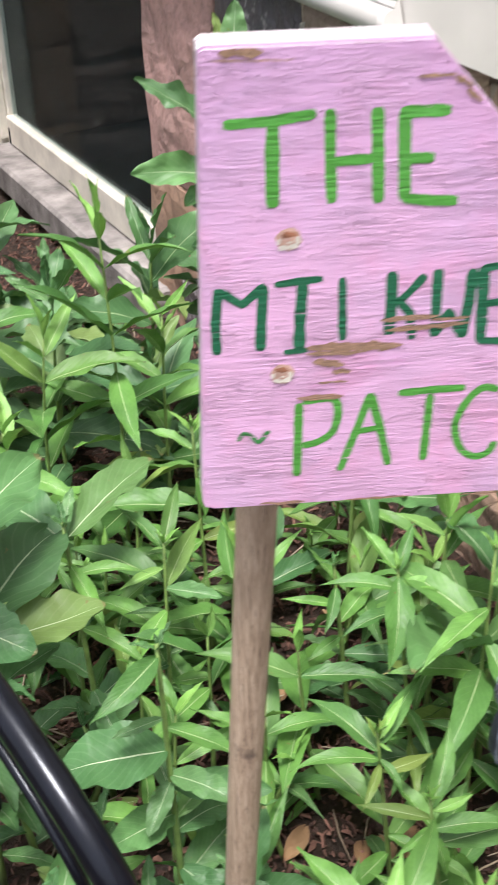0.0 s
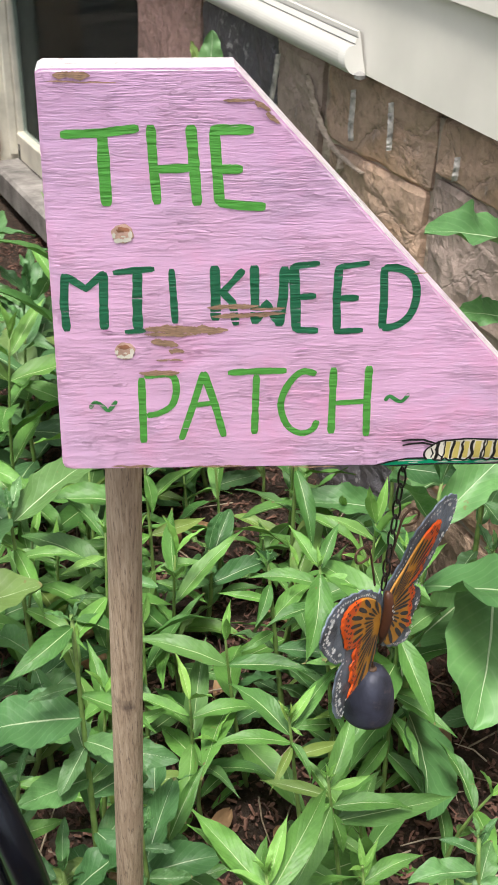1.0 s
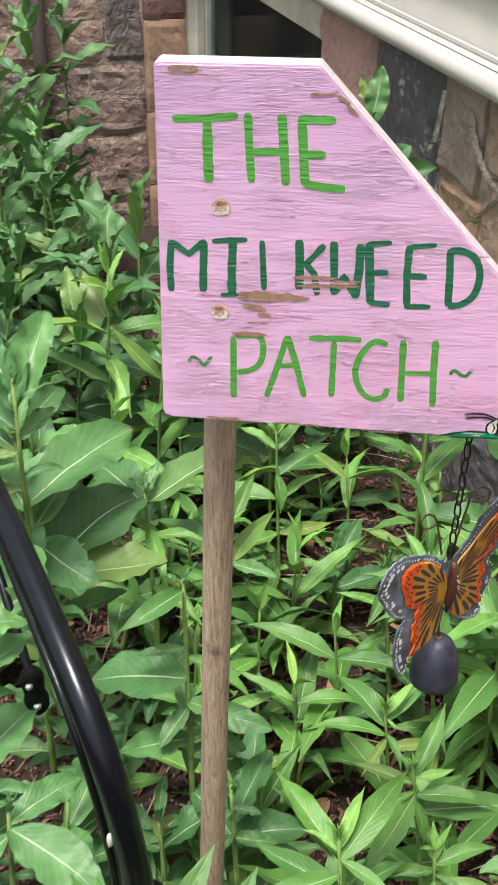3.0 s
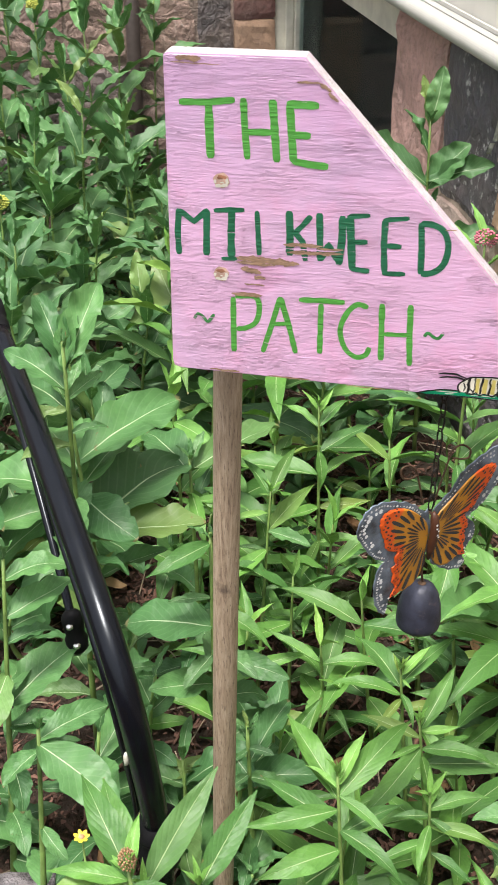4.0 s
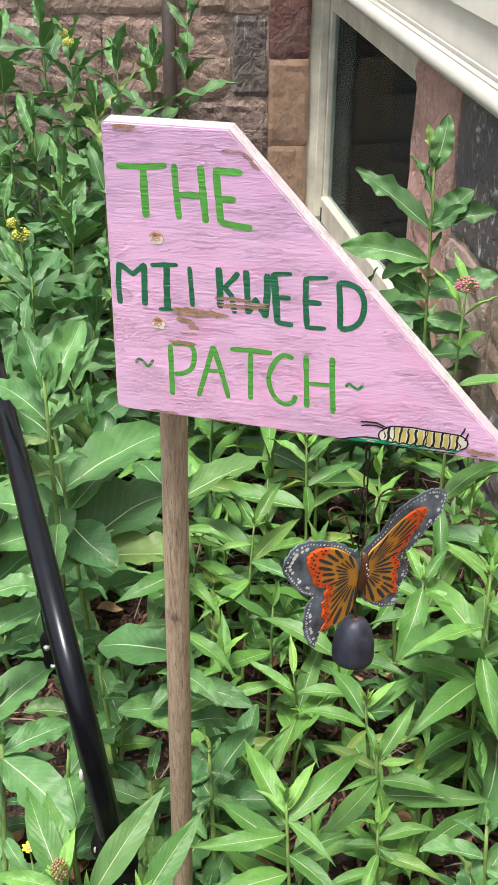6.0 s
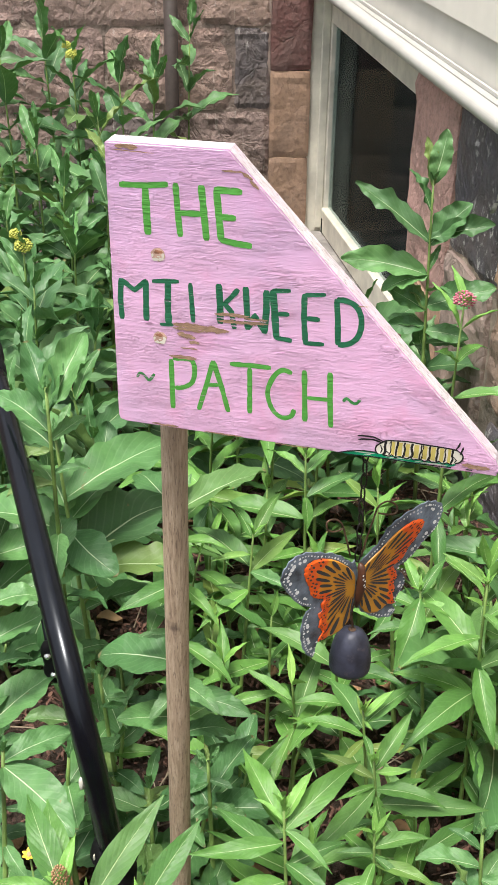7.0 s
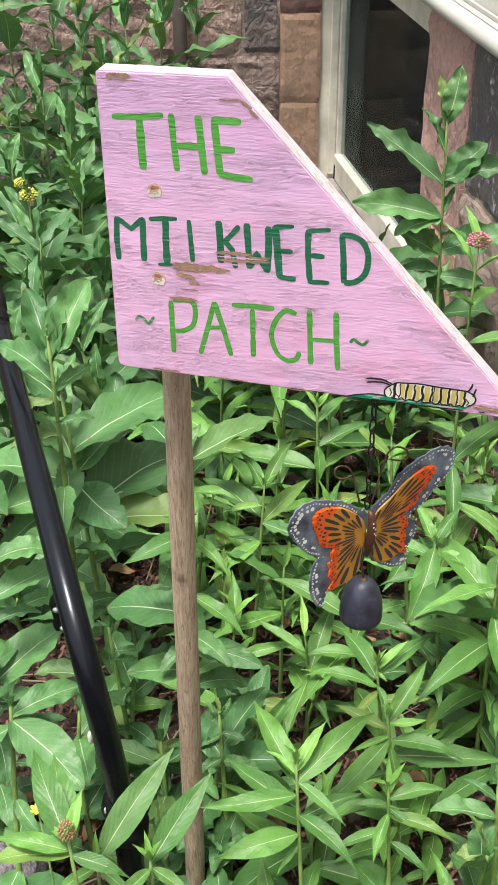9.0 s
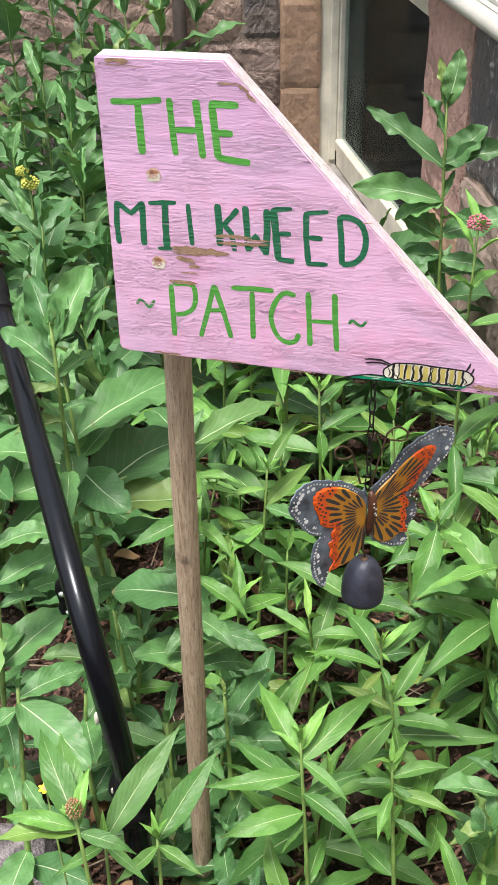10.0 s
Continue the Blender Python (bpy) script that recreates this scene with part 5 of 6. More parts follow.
def milkweed(kind, x, y, top, seed, length, nodes=9, az=None, flower="", lean=(0.0, 0.0), gap=None, label="", bare=0.06, rise=1.0, blades=(), tilt=12.0):
    """A milkweed: tapered stem with opposite pairs of leaves, each pair turned from the one below."""
    rnd = random.Random(seed)
    bx, by = x - lean[0], y - lean[1]
    gz = ground_z(bx, by)
    plant = new("milkweed")
    plant.matrix_world = Matrix.Translation((bx, by, gz - 0.01))
    tagged(plant, label or LABEL[kind] + (", with %s buds" % flower if flower else ""), "milkweed", "milkweed patch")
    h = top - gz + 0.01
    bow = Vector((0, 0, 0)) if blades else Vector((rnd.uniform(-0.02, 0.02), rnd.uniform(-0.02, 0.02), 0))

    def at(t):
        return Vector((lean[0] * t, lean[1] * t, h * t)) + bow * math.sin(math.pi * t)

    bm = bmesh.new()
    r = 0.0042 if kind == "narrow" else 0.0055
    sweep(bm, [at(i / 8) for i in range(9)], [r * (1.15 - 0.7 * i / 8) for i in range(9)], 7)
    part("stem", bm, MAT_STEM, plant, "", True)
    spin = rnd.uniform(0, 180) if az is None else az
    for bz, ba, be, bl, bk, wide in blades:
        me = LEAVES[bk][rnd.randrange(len(LEAVES[bk]))]
        tip = LEAF_TIP[me.name]
        level = Matrix.Rotation(math.atan2(tip.z, tip.x), 4, "Y") @ Matrix.Rotation(-math.atan2(tip.y, tip.x), 4, "Z")
        size = bl / tip.length
        ob = new("leaf", me)
        ob.parent = plant
        ob.matrix_local = Matrix.Translation(at((bz - gz) / h)) @ Matrix.Rotation(radians(ba), 4, "Z") @ Matrix.Rotation(radians(-be), 4, "Y") @ Matrix.Rotation(radians(tilt * math.cos(radians(ba)) + rnd.uniform(-10, 10)), 4, "X") @ level @ Matrix.Diagonal((size, size * wide, size, 1))
    for k in range((12 if h > 0.6 else 8) if blades and h > 0.3 else 0):
        key = "narrow" if kind == "narrow" else "broad"
        l = rnd.uniform(0.08, 0.125)
        ob = new("leaf", LEAVES[key][rnd.randrange(len(LEAVES[key]))])
        ob.parent = plant
        ob.matrix_local = Matrix.Translation(at(0.14 + 0.05 * k)) @ Matrix.Rotation(radians(spin + 90 * (k // 2) + 180 * (k % 2) + rnd.uniform(-35, 35)), 4, "Z") @ Matrix.Rotation(radians(-rnd.uniform(-25, 15)), 4, "Y") @ Matrix.Rotation(radians(rnd.uniform(-25, 25)), 4, "X") @ Matrix.Diagonal((l, l, l, 1))
    for k in range(4 if blades else 0):
        key = "young" if kind == "narrow" else "young_broad"
        l = rnd.uniform(0.022, 0.042)
        ob = new("leaf", LEAVES[key][k])
        ob.parent = plant
        ob.matrix_local = Matrix.Translation(at(0.985)) @ Matrix.Rotation(radians(spin + 90 * k + rnd.uniform(-25, 25)), 4, "Z") @ Matrix.Rotation(radians(-rnd.uniform(35, 70)), 4, "Y") @ Matrix.Diagonal((l, l, l, 1))
    for i in range(nodes):
        f = i / max(1, nodes - 1)               # 0 at the lowest pair, 1 at the tip
        t = bare + (1 - bare) * (1 - (1 - f) ** 1.25)
        size = length * (0.62 + 0.55 * math.sin(math.pi * min(1, f * 0.8 + 0.12)) if f < 0.76 else (1.04 - (2.3 if kind == "narrow" else 2.0) * (f - 0.76)))
        elev = ((2 + 26 * f if kind == "narrow" else 8 + 26 * f) + 30 * max(0, f - 0.75) / 0.25) * rise
        for s in (0, 180):
            a = spin + 90 * (i % 2) + s + rnd.uniform(-32, 32) + 11 * (i // 2)
            e = elev + rnd.uniform(-26, 18)
            if f < 0.55 and rnd.random() < 0.14:
                continue
            if f < 0.6 and rnd.random() < 0.1:
                e -= 45
            key = kind if f <= 0.87 else ("young" if kind == "narrow" else "young_broad")
            me = LEAVES[key][rnd.randrange(len(LEAVES[key]))]
            ob = new("leaf", me)
            ob.parent = plant
            l = size * rnd.uniform(0.72, 1.15)
            ob.matrix_local = Matrix.Translation(at(t)) @ Matrix.Rotation(radians(a), 4, "Z") @ Matrix.Rotation(radians(-e), 4, "Y") @ Matrix.Rotation(radians(rnd.uniform(-32, 32)), 4, "X") @ Matrix.Diagonal((l, l * rnd.uniform(0.9, 1.15), l, 1))
    if flower:
        ob = new("flower_head", UMBEL[flower])
        ob.parent = plant
        tagged(ob, flower + " cluster of flower buds")
        s = {"pink": 0.019, "brown": 0.0088, "yellow": 0.023}[flower]
        ob.matrix_local = Matrix.Translation(at(1.0) + Vector((0, 0, s * 0.6))) @ Matrix.Diagonal((s, s, s * (1.5 if flower == "brown" else 0.8), 1))
        if flower == "yellow":
            ob = new("flower_head", UMBEL[flower])
            ob.parent = plant
            ob.matrix_local = Matrix.Translation(at(1.0) + Vector((-0.018, 0.01, s * 1.9))) @ Matrix.Diagonal((s * 0.7, s * 0.7, s * 0.6, 1))
    return plant


# plants that stand clear of the others: kind, x, y, tip height, leaf length, pairs, turn, buds
PLANTS = [
    ("broad", 0.790, 1.05, 0.40, 0.12, 6, 30, ""),
    ("narrow", 0.985, 1.63, 0.52, 0.150, 9, 10, ""),
    ("narrow", 0.676, 2.2, 0.85, 0.165, 12, 40, ""),
    ("narrow", 0.565, 2.2, 0.66, 0.16, 10, 15, ""),
    ("narrow", 0.80, 2.25, 0.62, 0.16, 10, 70, ""),
    ("narrow", 0.50, 2.45, 0.70, 0.16, 11, 60, ""),
    ("narrow", 0.44, 2.05, 0.60, 0.16, 10, 30, ""),
    ("narrow", 0.955, 1.835, 0.935, 0.140, 11, 25, "pink"),
    ("broad", 1.12, 1.80, 0.62, 0.15, 7, 80, ""),
]
PLANTS += [
    ("broad", 1.0, 1.50, 0.68, 0.24, 6, 0, ""),
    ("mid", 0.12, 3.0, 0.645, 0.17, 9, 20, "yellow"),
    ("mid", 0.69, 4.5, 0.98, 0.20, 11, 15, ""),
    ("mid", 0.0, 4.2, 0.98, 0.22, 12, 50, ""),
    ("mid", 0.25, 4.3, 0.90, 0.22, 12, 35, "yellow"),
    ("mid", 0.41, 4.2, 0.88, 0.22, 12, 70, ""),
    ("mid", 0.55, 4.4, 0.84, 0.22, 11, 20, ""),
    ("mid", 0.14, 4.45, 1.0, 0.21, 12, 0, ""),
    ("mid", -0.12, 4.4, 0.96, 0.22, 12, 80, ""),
]

# stems whose leaves stand singly: leaves as height, turn, rise, length, sort, width
BLADES_A = [(0.506, 110, 14, 0.127, "narrow", 1), (0.495, 108, 0, 0.139, "narrow", 1), (0.515, 45, 31, 0.079, "young", 1.1), (0.511, 143, 23, 0.052, "young", 1), (0.499, 37, 7, 0.156, "narrow", 1), (0.502, -50, -13, 0.086, "narrow", 1), (0.481, -178, 0, 0.132, "narrow", 1), (0.46, 131, 0, 0.13, "narrow", 1.1), (0.451, -48, -17, 0.102, "narrow", 1.1), (0.422, -171, -5, 0.118, "narrow", 1.1), (0.444, 19, 0, 0.101, "narrow", 0.9), (0.525, 114, 82, 0.03, "young", 1), (0.521, 17, 64, 0.022, "young", 1), (0.405, -147, -36, 0.051, "narrow", 1)]
BLADES_B = [(0.447, 44, 26, 0.112, "narrow", 1), (0.444, -8, 10, 0.057, "young", 1.2), (0.451, 125, 54, 0.025, "young", 1.2), (0.455, 50, 61, 0.023, "young", 1.2), (0.432, 139, 0, 0.094, "narrow", 1), (0.421, -175, -18, 0.064, "narrow", 0.9), (0.416, -143, -11, 0.153, "narrow", 1.1), (0.414, -23, -5, 0.108, "narrow", 1.1), (0.387, -11, 0, 0.168, "narrow", 1), (0.404, -76, -66, 0.066, "narrow", 1), (0.38, 27, 0, 0.103, "narrow", 1), (0.364, -52, -30, 0.06, "narrow", 1), (0.354, 169, -30, 0.061, "narrow", 1)]
BLADES_C = [(0.402, 107, 0, 0.134, "narrow", 1.1), (0.388, 161, 0, 0.122, "narrow", 1), (0.424, 26, 26, 0.069, "young", 1), (0.424, 111, 52, 0.038, "young", 1.2), (0.419, -46, -27, 0.022, "young", 1.4), (0.411, 30, 9, 0.133, "narrow", 1), (0.391, -84, -30, 0.059, "narrow", 1), (0.38, -143, -16, 0.072, "narrow", 1), (0.363, 0, -6, 0.087, "narrow", 0.9), (0.429, 58, 77, 0.031, "young", 1)]
BLADES_G = [(0.542, -163, -4, 0.149, "narrow", 1.05), (0.505, 108, 3, 0.19, "narrow", 1.15), (0.43, -144, -4, 0.19, "narrow", 1.1), (0.324, -149, 0, 0.128, "narrow", 1.1), (0.487, -89, -36, 0.136, "narrow", 1.1), (0.422, 160, 8, 0.142, "narrow", 1.2), (0.587, -79, 0, 0.057, "narrow", 1), (0.576, 21, 11, 0.105, "narrow", 1), (0.476, 15, 0, 0.113, "narrow", 1), (0.368, -62, -10, 0.114, "narrow", 1), (0.294, 130, 0, 0.076, "narrow", 1), (0.635, 148, 58, 0.047, "young", 1)]
BLADES_H = [(0.541, -129, -44, 0.13, "narrow", 1.25), (0.532, -35, -18, 0.096, "narrow", 1.1), (0.521, 149, 0, 0.112, "narrow", 1), (0.547, 39, 30, 0.081, "narrow", 1), (0.547, 104, 29, 0.082, "narrow", 1), (0.482, 180, -6, 0.1, "narrow", 1), (0.465, -53, 0, 0.078, "narrow", 1)]
BLADES_S = [(0.521, 111, 17, 0.102, "narrow", 1), (0.523, 54, 20, 0.118, "narrow", 0.9), (0.465, 124, 0, 0.171, "narrow", 1.05), (0.49, -171, 0, 0.078, "young", 0.9), (0.456, 43, 8, 0.15, "narrow", 1.1), (0.419, -145, -13, 0.13, "narrow", 1.15), (0.381, 125, 0, 0.153, "narrow", 1.1), (0.456, -42, 0, 0.087, "broad", 0.8), (0.322, -169, 0, 0.087, "broad", 0.8), (0.339, -6, 0, 0.04, "narrow", 1), (0.524, -164, 22, 0.027, "young", 1), (0.524, 2, 23, 0.026, "young", 1), (0.286, -17, 0, 0.088, "narrow", 1), (0.416, 158, 0, 0.063, "narrow", 1)]
BLADES_T = [(0.461, 155, 0, 0.19, "narrow", 1.15), (0.517, -91, -69, 0.075, "narrow", 1.3), (0.566, 38, 12, 0.094, "narrow", 1), (0.566, 135, 12, 0.097, "narrow", 1), (0.187, 146, 0, 0.168, "narrow", 1.2), (0.091, 167, 0, 0.171, "narrow", 1.1), (0.454, 19, 10, 0.121, "narrow", 1), (0.39, 4, 0, 0.109, "narrow", 1), (0.39, -162, 0, 0.096, "narrow", 1), (0.596, 143, 48, 0.053, "young", 1), (0.596, 26, 50, 0.053, "young", 1), (0.31, -17, 0, 0.107, "narrow", 1), (0.511, 24, 9, 0.126, "narrow", 1)]
BLADES_V = [(0.58, 30, 3, 0.207, "broad", 0.8), (0.538, -86, -24, 0.124, "narrow", 1), (0.578, 113, 0, 0.158, "broad", 1), (0.52, -25, 0, 0.109, "narrow", 1), (0.588, 56, 34, 0.071, "young_broad", 1), (0.428, -55, -15, 0.119, "narrow", 1)]
BLADES_PN = [(0.623, -48, -15, 0.119, "broad", 1.7), (0.552, 1, 0, 0.189, "broad", 1.3), (0.569, 40, 2, 0.236, "broad", 1.2), (0.644, 53, 7, 0.156, "broad", 1), (0.686, 38, 5, 0.229, "broad", 0.9), (0.669, 106, -6, 0.191, "wavy", 1.0), (0.62, 154, 0, 0.186, "broad", 1.2), (0.48, 43, 24, 0.049, "narrow", 1), (0.382, 98, 0, 0.098, "broad", 0.8), (0.788, 121, 38, 0.082, "young_broad", 1), (0.788, 60, 44, 0.072, "young_broad", 1), (0.774, 123, 0, 0.148, "wavy", 1)]
BLADES_Q = [(0.702, -160, -11, 0.103, "narrow", 1.5), (0.561, 166, 0, 0.127, "broad", 1.75), (0.612, -180, 0, 0.063, "young_broad", 0.9), (0.513, -137, -16, 0.07, "broad", 1), (0.502, -31, 0, 0.118, "broad", 1), (0.448, 18, 6, 0.1, "narrow", 1.3), (0.597, -34, -28, 0.106, "narrow", 1.1)]
BLADES_R = [(0.596, 27, 10, 0.111, "broad", 1.2), (0.657, 9, 0, 0.094, "broad", 1.2), (0.447, 37, 13, 0.137, "broad", 1.2), (0.553, 14, 0, 0.074, "broad", 1), (0.412, -7, 0, 0.09, "broad", 1)]
BLADES_L = [(0.567, -48, -12, 0.142, "broad", 1.3), (0.574, 27, 0, 0.101, "broad", 0.9), (0.497, -17, 0, 0.05, "broad", 0.8), (0.435, -55, -20, 0.057, "broad", 1), (0.558, -136, -9, 0.064, "broad", 1)]
BLADES_F = [(0.375, 40, 7, 0.078, "broad", 1.1), (0.364, -1, 0, 0.082, "narrow", 1.4), (0.475, 1, 0, 0.049, "young_broad", 1), (0.502, 33, 38, 0.049, "young_broad", 0.8), (0.505, 128, 71, 0.032, "young_broad", 0.8), (0.33, -51, 0, 0.071, "broad", 1.3), (0.283, -79, -23, 0.076, "broad", 0.8), (0.247, -18, 0, 0.091, "broad", 1)]
BLADES_K = [(0.691, 109, 14, 0.123, "narrow", 1.15), (0.688, 99, 16, 0.111, "narrow", 1.2), (0.687, 162, 0, 0.085, "narrow", 1.2), (0.696, 70, 31, 0.058, "young", 1.2), (0.681, 177, -6, 0.099, "narrow", 1.2), (0.681, -18, -18, 0.065, "narrow", 1.2), (0.696, 138, 17, 0.035, "young", 1)]
BLADES_J = [(0.543, 43, 31, 0.157, "long", 1.25), (0.537, -154, -8, 0.07, "narrow", 1), (0.537, -47, -8, 0.071, "narrow", 1)]
BLADES_I = [(0.531, 44, 28, 0.127, "long", 1.35), (0.524, -145, -9, 0.066, "narrow", 1), (0.526, -40, -8, 0.068, "narrow", 1)]
BLADES_M = [(0.398, 50, 9, 0.123, "broad", 0.85), (0.421, -152, 0, 0.035, "young_broad", 1.2), (0.426, -31, 0, 0.04, "young_broad", 1.3), (0.442, 119, 33, 0.037, "young_broad", 1), (0.445, 43, 50, 0.039, "young_broad", 1), (0.373, -23, 0, 0.057, "broad", 0.9), (0.378, -146, 0, 0.049, "broad", 0.9)]
BLADES_Z = [(0.91, 108, 39, 0.127, "wavy", 0.62), (0.915, 61, 33, 0.145, "wavy", 0.62), (0.915, 75, 38, 0.097, "wavy", 0.6), (0.881, 130, 9, 0.13, "wavy", 0.7), (0.866, 47, 7, 0.078, "wavy", 0.7), (0.846, 174, -18, 0.064, "wavy", 0.7), (0.806, 10, 0, 0.056, "broad", 0.8), (0.785, -172, -8, 0.074, "broad", 0.9)]
BLADES_Y = [(0.49, -130, -28, 0.257, "broad", 1.45), (0.492, -91, -18, 0.095, "broad", 1), (0.456, 123, 8, 0.077, "narrow", 1.2), (0.322, -87, 0, 0.072, "broad", 1), (0.503, 88, 37, 0.066, "young_broad", 1)]
BLADES_X = [(0.975, 184, 18, 0.185, "wavy", 0.85), (0.862, 190, 20, 0.125, "wavy", 0.9), (1.05, 40, 40, 0.09, "wavy", 0.8), (0.96, 4, 15, 0.11, "wavy", 0.8), (0.78, -60, 0, 0.12, "broad", 1), (0.72, -165, 0, 0.14, "broad", 1)]
BLADES_D = [(0.45, -2, 7, 0.081, "narrow", 1), (0.455, 165, 62, 0.034, "young", 1), (0.456, 14, 61, 0.034, "young", 1), (0.436, -45, -22, 0.052, "narrow", 1), (0.426, -120, -26, 0.07, "narrow", 1), (0.423, -30, -6, 0.098, "narrow", 1.1), (0.441, 173, 0, 0.052, "narrow", 1), (0.399, -173, -13, 0.089, "narrow", 1), (0.38, -43, -17, 0.068, "narrow", 1)]
BLADES_E = [(0.398, 42, 16, 0.071, "broad", 1), (0.434, 166, 0, 0.089, "broad", 0.9), (0.393, -167, -15, 0.076, "broad", 0.9), (0.415, -36, -10, 0.058, "broad", 1), (0.461, 149, 22, 0.053, "broad", 0.8), (0.47, 17, 45, 0.043, "young_broad", 1)]
BLADES_U = [(0.406, -134, -21, 0.082, "narrow", 1.1), (0.332, 22, 5, 0.114, "narrow", 1.1), (0.306, -170, -8, 0.072, "narrow", 1), (0.268, -33, 0, 0.106, "broad", 0.8), (0.369, 149, 6, 0.091, "narrow", 1)]
BLADES_WIN = [(0.799, 156, 34, 0.228, "wavy", 0.62), (0.872, 142, 55, 0.114, "wavy", 0.75), (0.938, 36, 74, 0.127, "wavy", 0.85), (0.931, 117, 72, 0.115, "wavy", 0.7), (0.792, -1, 46, 0.137, "wavy", 1.0), (0.806, -15, 16, 0.156, "wavy", 0.6), (0.719, 165, 8, 0.215, "wavy", 0.66), (0.717, 174, -21, 0.118, "wavy", 0.95), (0.627, 155, 25, 0.112, "wavy", 1), (0.629, 141, 47, 0.086, "wavy", 1), (0.638, -14, 19, 0.174, "wavy", 1.1), (0.728, 23, 63, 0.069, "wavy", 0.6), (0.587, 166, -3, 0.1, "broad", 1), (0.574, -22, -5, 0.109, "broad", 1)]
SINGLE = [
    ("narrow", 0.543, 1.135, 0.527, (-0.007, 0.116), BLADES_A),
    ("narrow", 0.700, 1.268, 0.459, (-0.035, 0.054), BLADES_B),
    ("narrow", 0.715, 1.402, 0.432, (-0.029, 0.037), BLADES_C),
    ("narrow", 0.908, 1.440, 0.641, (-0.005, 0.015), BLADES_G),
    ("narrow", 0.837, 1.550, 0.551, (-0.040, 0.050), BLADES_H),
    ("narrow", 0.586, 1.780, 0.527, (0.036, 0.071), BLADES_S),
    ("narrow", 0.706, 1.930, 0.605, (-0.010, 0.036), BLADES_T),
    ("broad", 0.446, 1.800, 0.599, (-0.007, 0.067), BLADES_V),
    ("broad", 0.247, 1.700, 0.793, (-0.058, 0.070), BLADES_PN),
    ("broad", 0.426, 1.420, 0.710, (0.001, 0.046), BLADES_Q),
    ("broad", 0.142, 1.450, 0.685, (0.048, 0.082), BLADES_R),
    ("broad", 0.176, 1.220, 0.585, (0.035, 0.063), BLADES_L),
]
SINGLE += [
    ("broad", 0.301, 1.440, 0.512, (-0.036, 0.040), BLADES_F),
    ("narrow", 0.266, 0.907, 0.699, (-0.043, 0.087), BLADES_K),
    ("narrow", 0.285, 1.000, 0.544, (0.002, 0.082), BLADES_J),
    ("narrow", 0.347, 1.000, 0.532, (-0.001, 0.083), BLADES_I),
    ("broad", 0.457, 1.300, 0.454, (-0.008, 0.044), BLADES_M),
    ("broad", 0.249, 1.560, 0.949, (0.004, -0.083), BLADES_Z),
    ("broad", 1.117, 1.500, 0.520, (-0.078, 0.027), BLADES_Y),
    ("broad", 1.170, 1.620, 1.10, (-0.01, 0.02), BLADES_X),
    ("narrow", 0.669, 1.130, 0.467, (-0.010, 0.073), BLADES_D),
    ("broad", 0.811, 1.100, 0.479, (-0.004, 0.080), BLADES_E),
    ("broad", 0.831, 1.700, 0.442, (-0.029, 0.034), BLADES_U),
    ("broad", 1.106, 2.580, 0.947, (-0.021, 0.047), BLADES_WIN),
]


def build_plants():
    placed = []
    for i, (kind, x, y, top, lean, stem) in enumerate(SINGLE):
        milkweed(kind, x, y, top, 20 + i, 0.15, 0, 0, "brown" if stem is BLADES_K else "", lean, blades=stem, tilt=42.0 if stem is BLADES_WIN or stem is BLADES_X else 14.0)
        placed += [(x, y), (x - lean[0], y - lean[1])]
    for i, (kind, x, y, top, ln, nodes, az, fl) in enumerate(PLANTS):
        milkweed(kind, x, y, top, 40 + i, ln, nodes, az, fl)
        placed.append((x, y))
    rnd = random.Random(12)
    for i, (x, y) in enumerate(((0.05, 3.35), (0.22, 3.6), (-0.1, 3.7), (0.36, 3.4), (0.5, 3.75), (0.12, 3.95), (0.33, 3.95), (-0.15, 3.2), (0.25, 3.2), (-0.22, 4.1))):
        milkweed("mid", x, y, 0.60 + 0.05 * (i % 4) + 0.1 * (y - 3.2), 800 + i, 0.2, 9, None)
        placed.append((x, y))
    row = 0
    y = 1.3
    while y < 4.95:
        x = -0.55 + (row % 2) * 0.1
        while x < 1.2:
            px, py = x + rnd.uniform(-0.07, 0.07), y + rnd.uniform(-0.07, 0.07)
            x += 0.195 if y < 2.4 else 0.215
            if any((px - a) ** 2 + (py - b) ** 2 < 0.12 ** 2 for a, b in placed):
                continue
            if px > 0.72 and py > 3.0:
                continue
            if abs(px - 0.41) < 0.06 and py < 1.35:
                continue
            if px < 0.36 and py < 1.34:
                continue
            if px > 0.46 and py < 1.5:
                continue
            if px < 0.42 and py < 2.0 and rnd.random() < 0.7:
                continue
            placed.append((px, py))
            broad = px < 0.42 - 0.02 * rnd.random() or py > 2.3
            gz = ground_z(px, py)
            far = min(1.0, max(0.0, (py - 1.3) / 1.6))
            tall = (0.18 + 0.26 * far + rnd.uniform(-0.06, 0.08)) if not broad else (0.22 + 0.3 * far + rnd.uniform(-0.09, 0.13))
            if px > 0.75 and 2.2 < py < 3.6:
                tall *= 0.8
            milkweed(("mid" if py > 2.3 else "broad") if broad else "narrow", px, py, gz + tall, 500 + len(placed), rnd.uniform(0.17, 0.23) if broad else rnd.uniform(0.12, 0.155), rnd.choice((8, 9, 10)) if py > 2.3 else rnd.choice((6, 7, 8)), None, "", (rnd.uniform(-0.05, 0.05), rnd.uniform(-0.05, 0.05)))
        y += 0.18 if y < 2.4 else 0.21
        row += 1


build_plants()


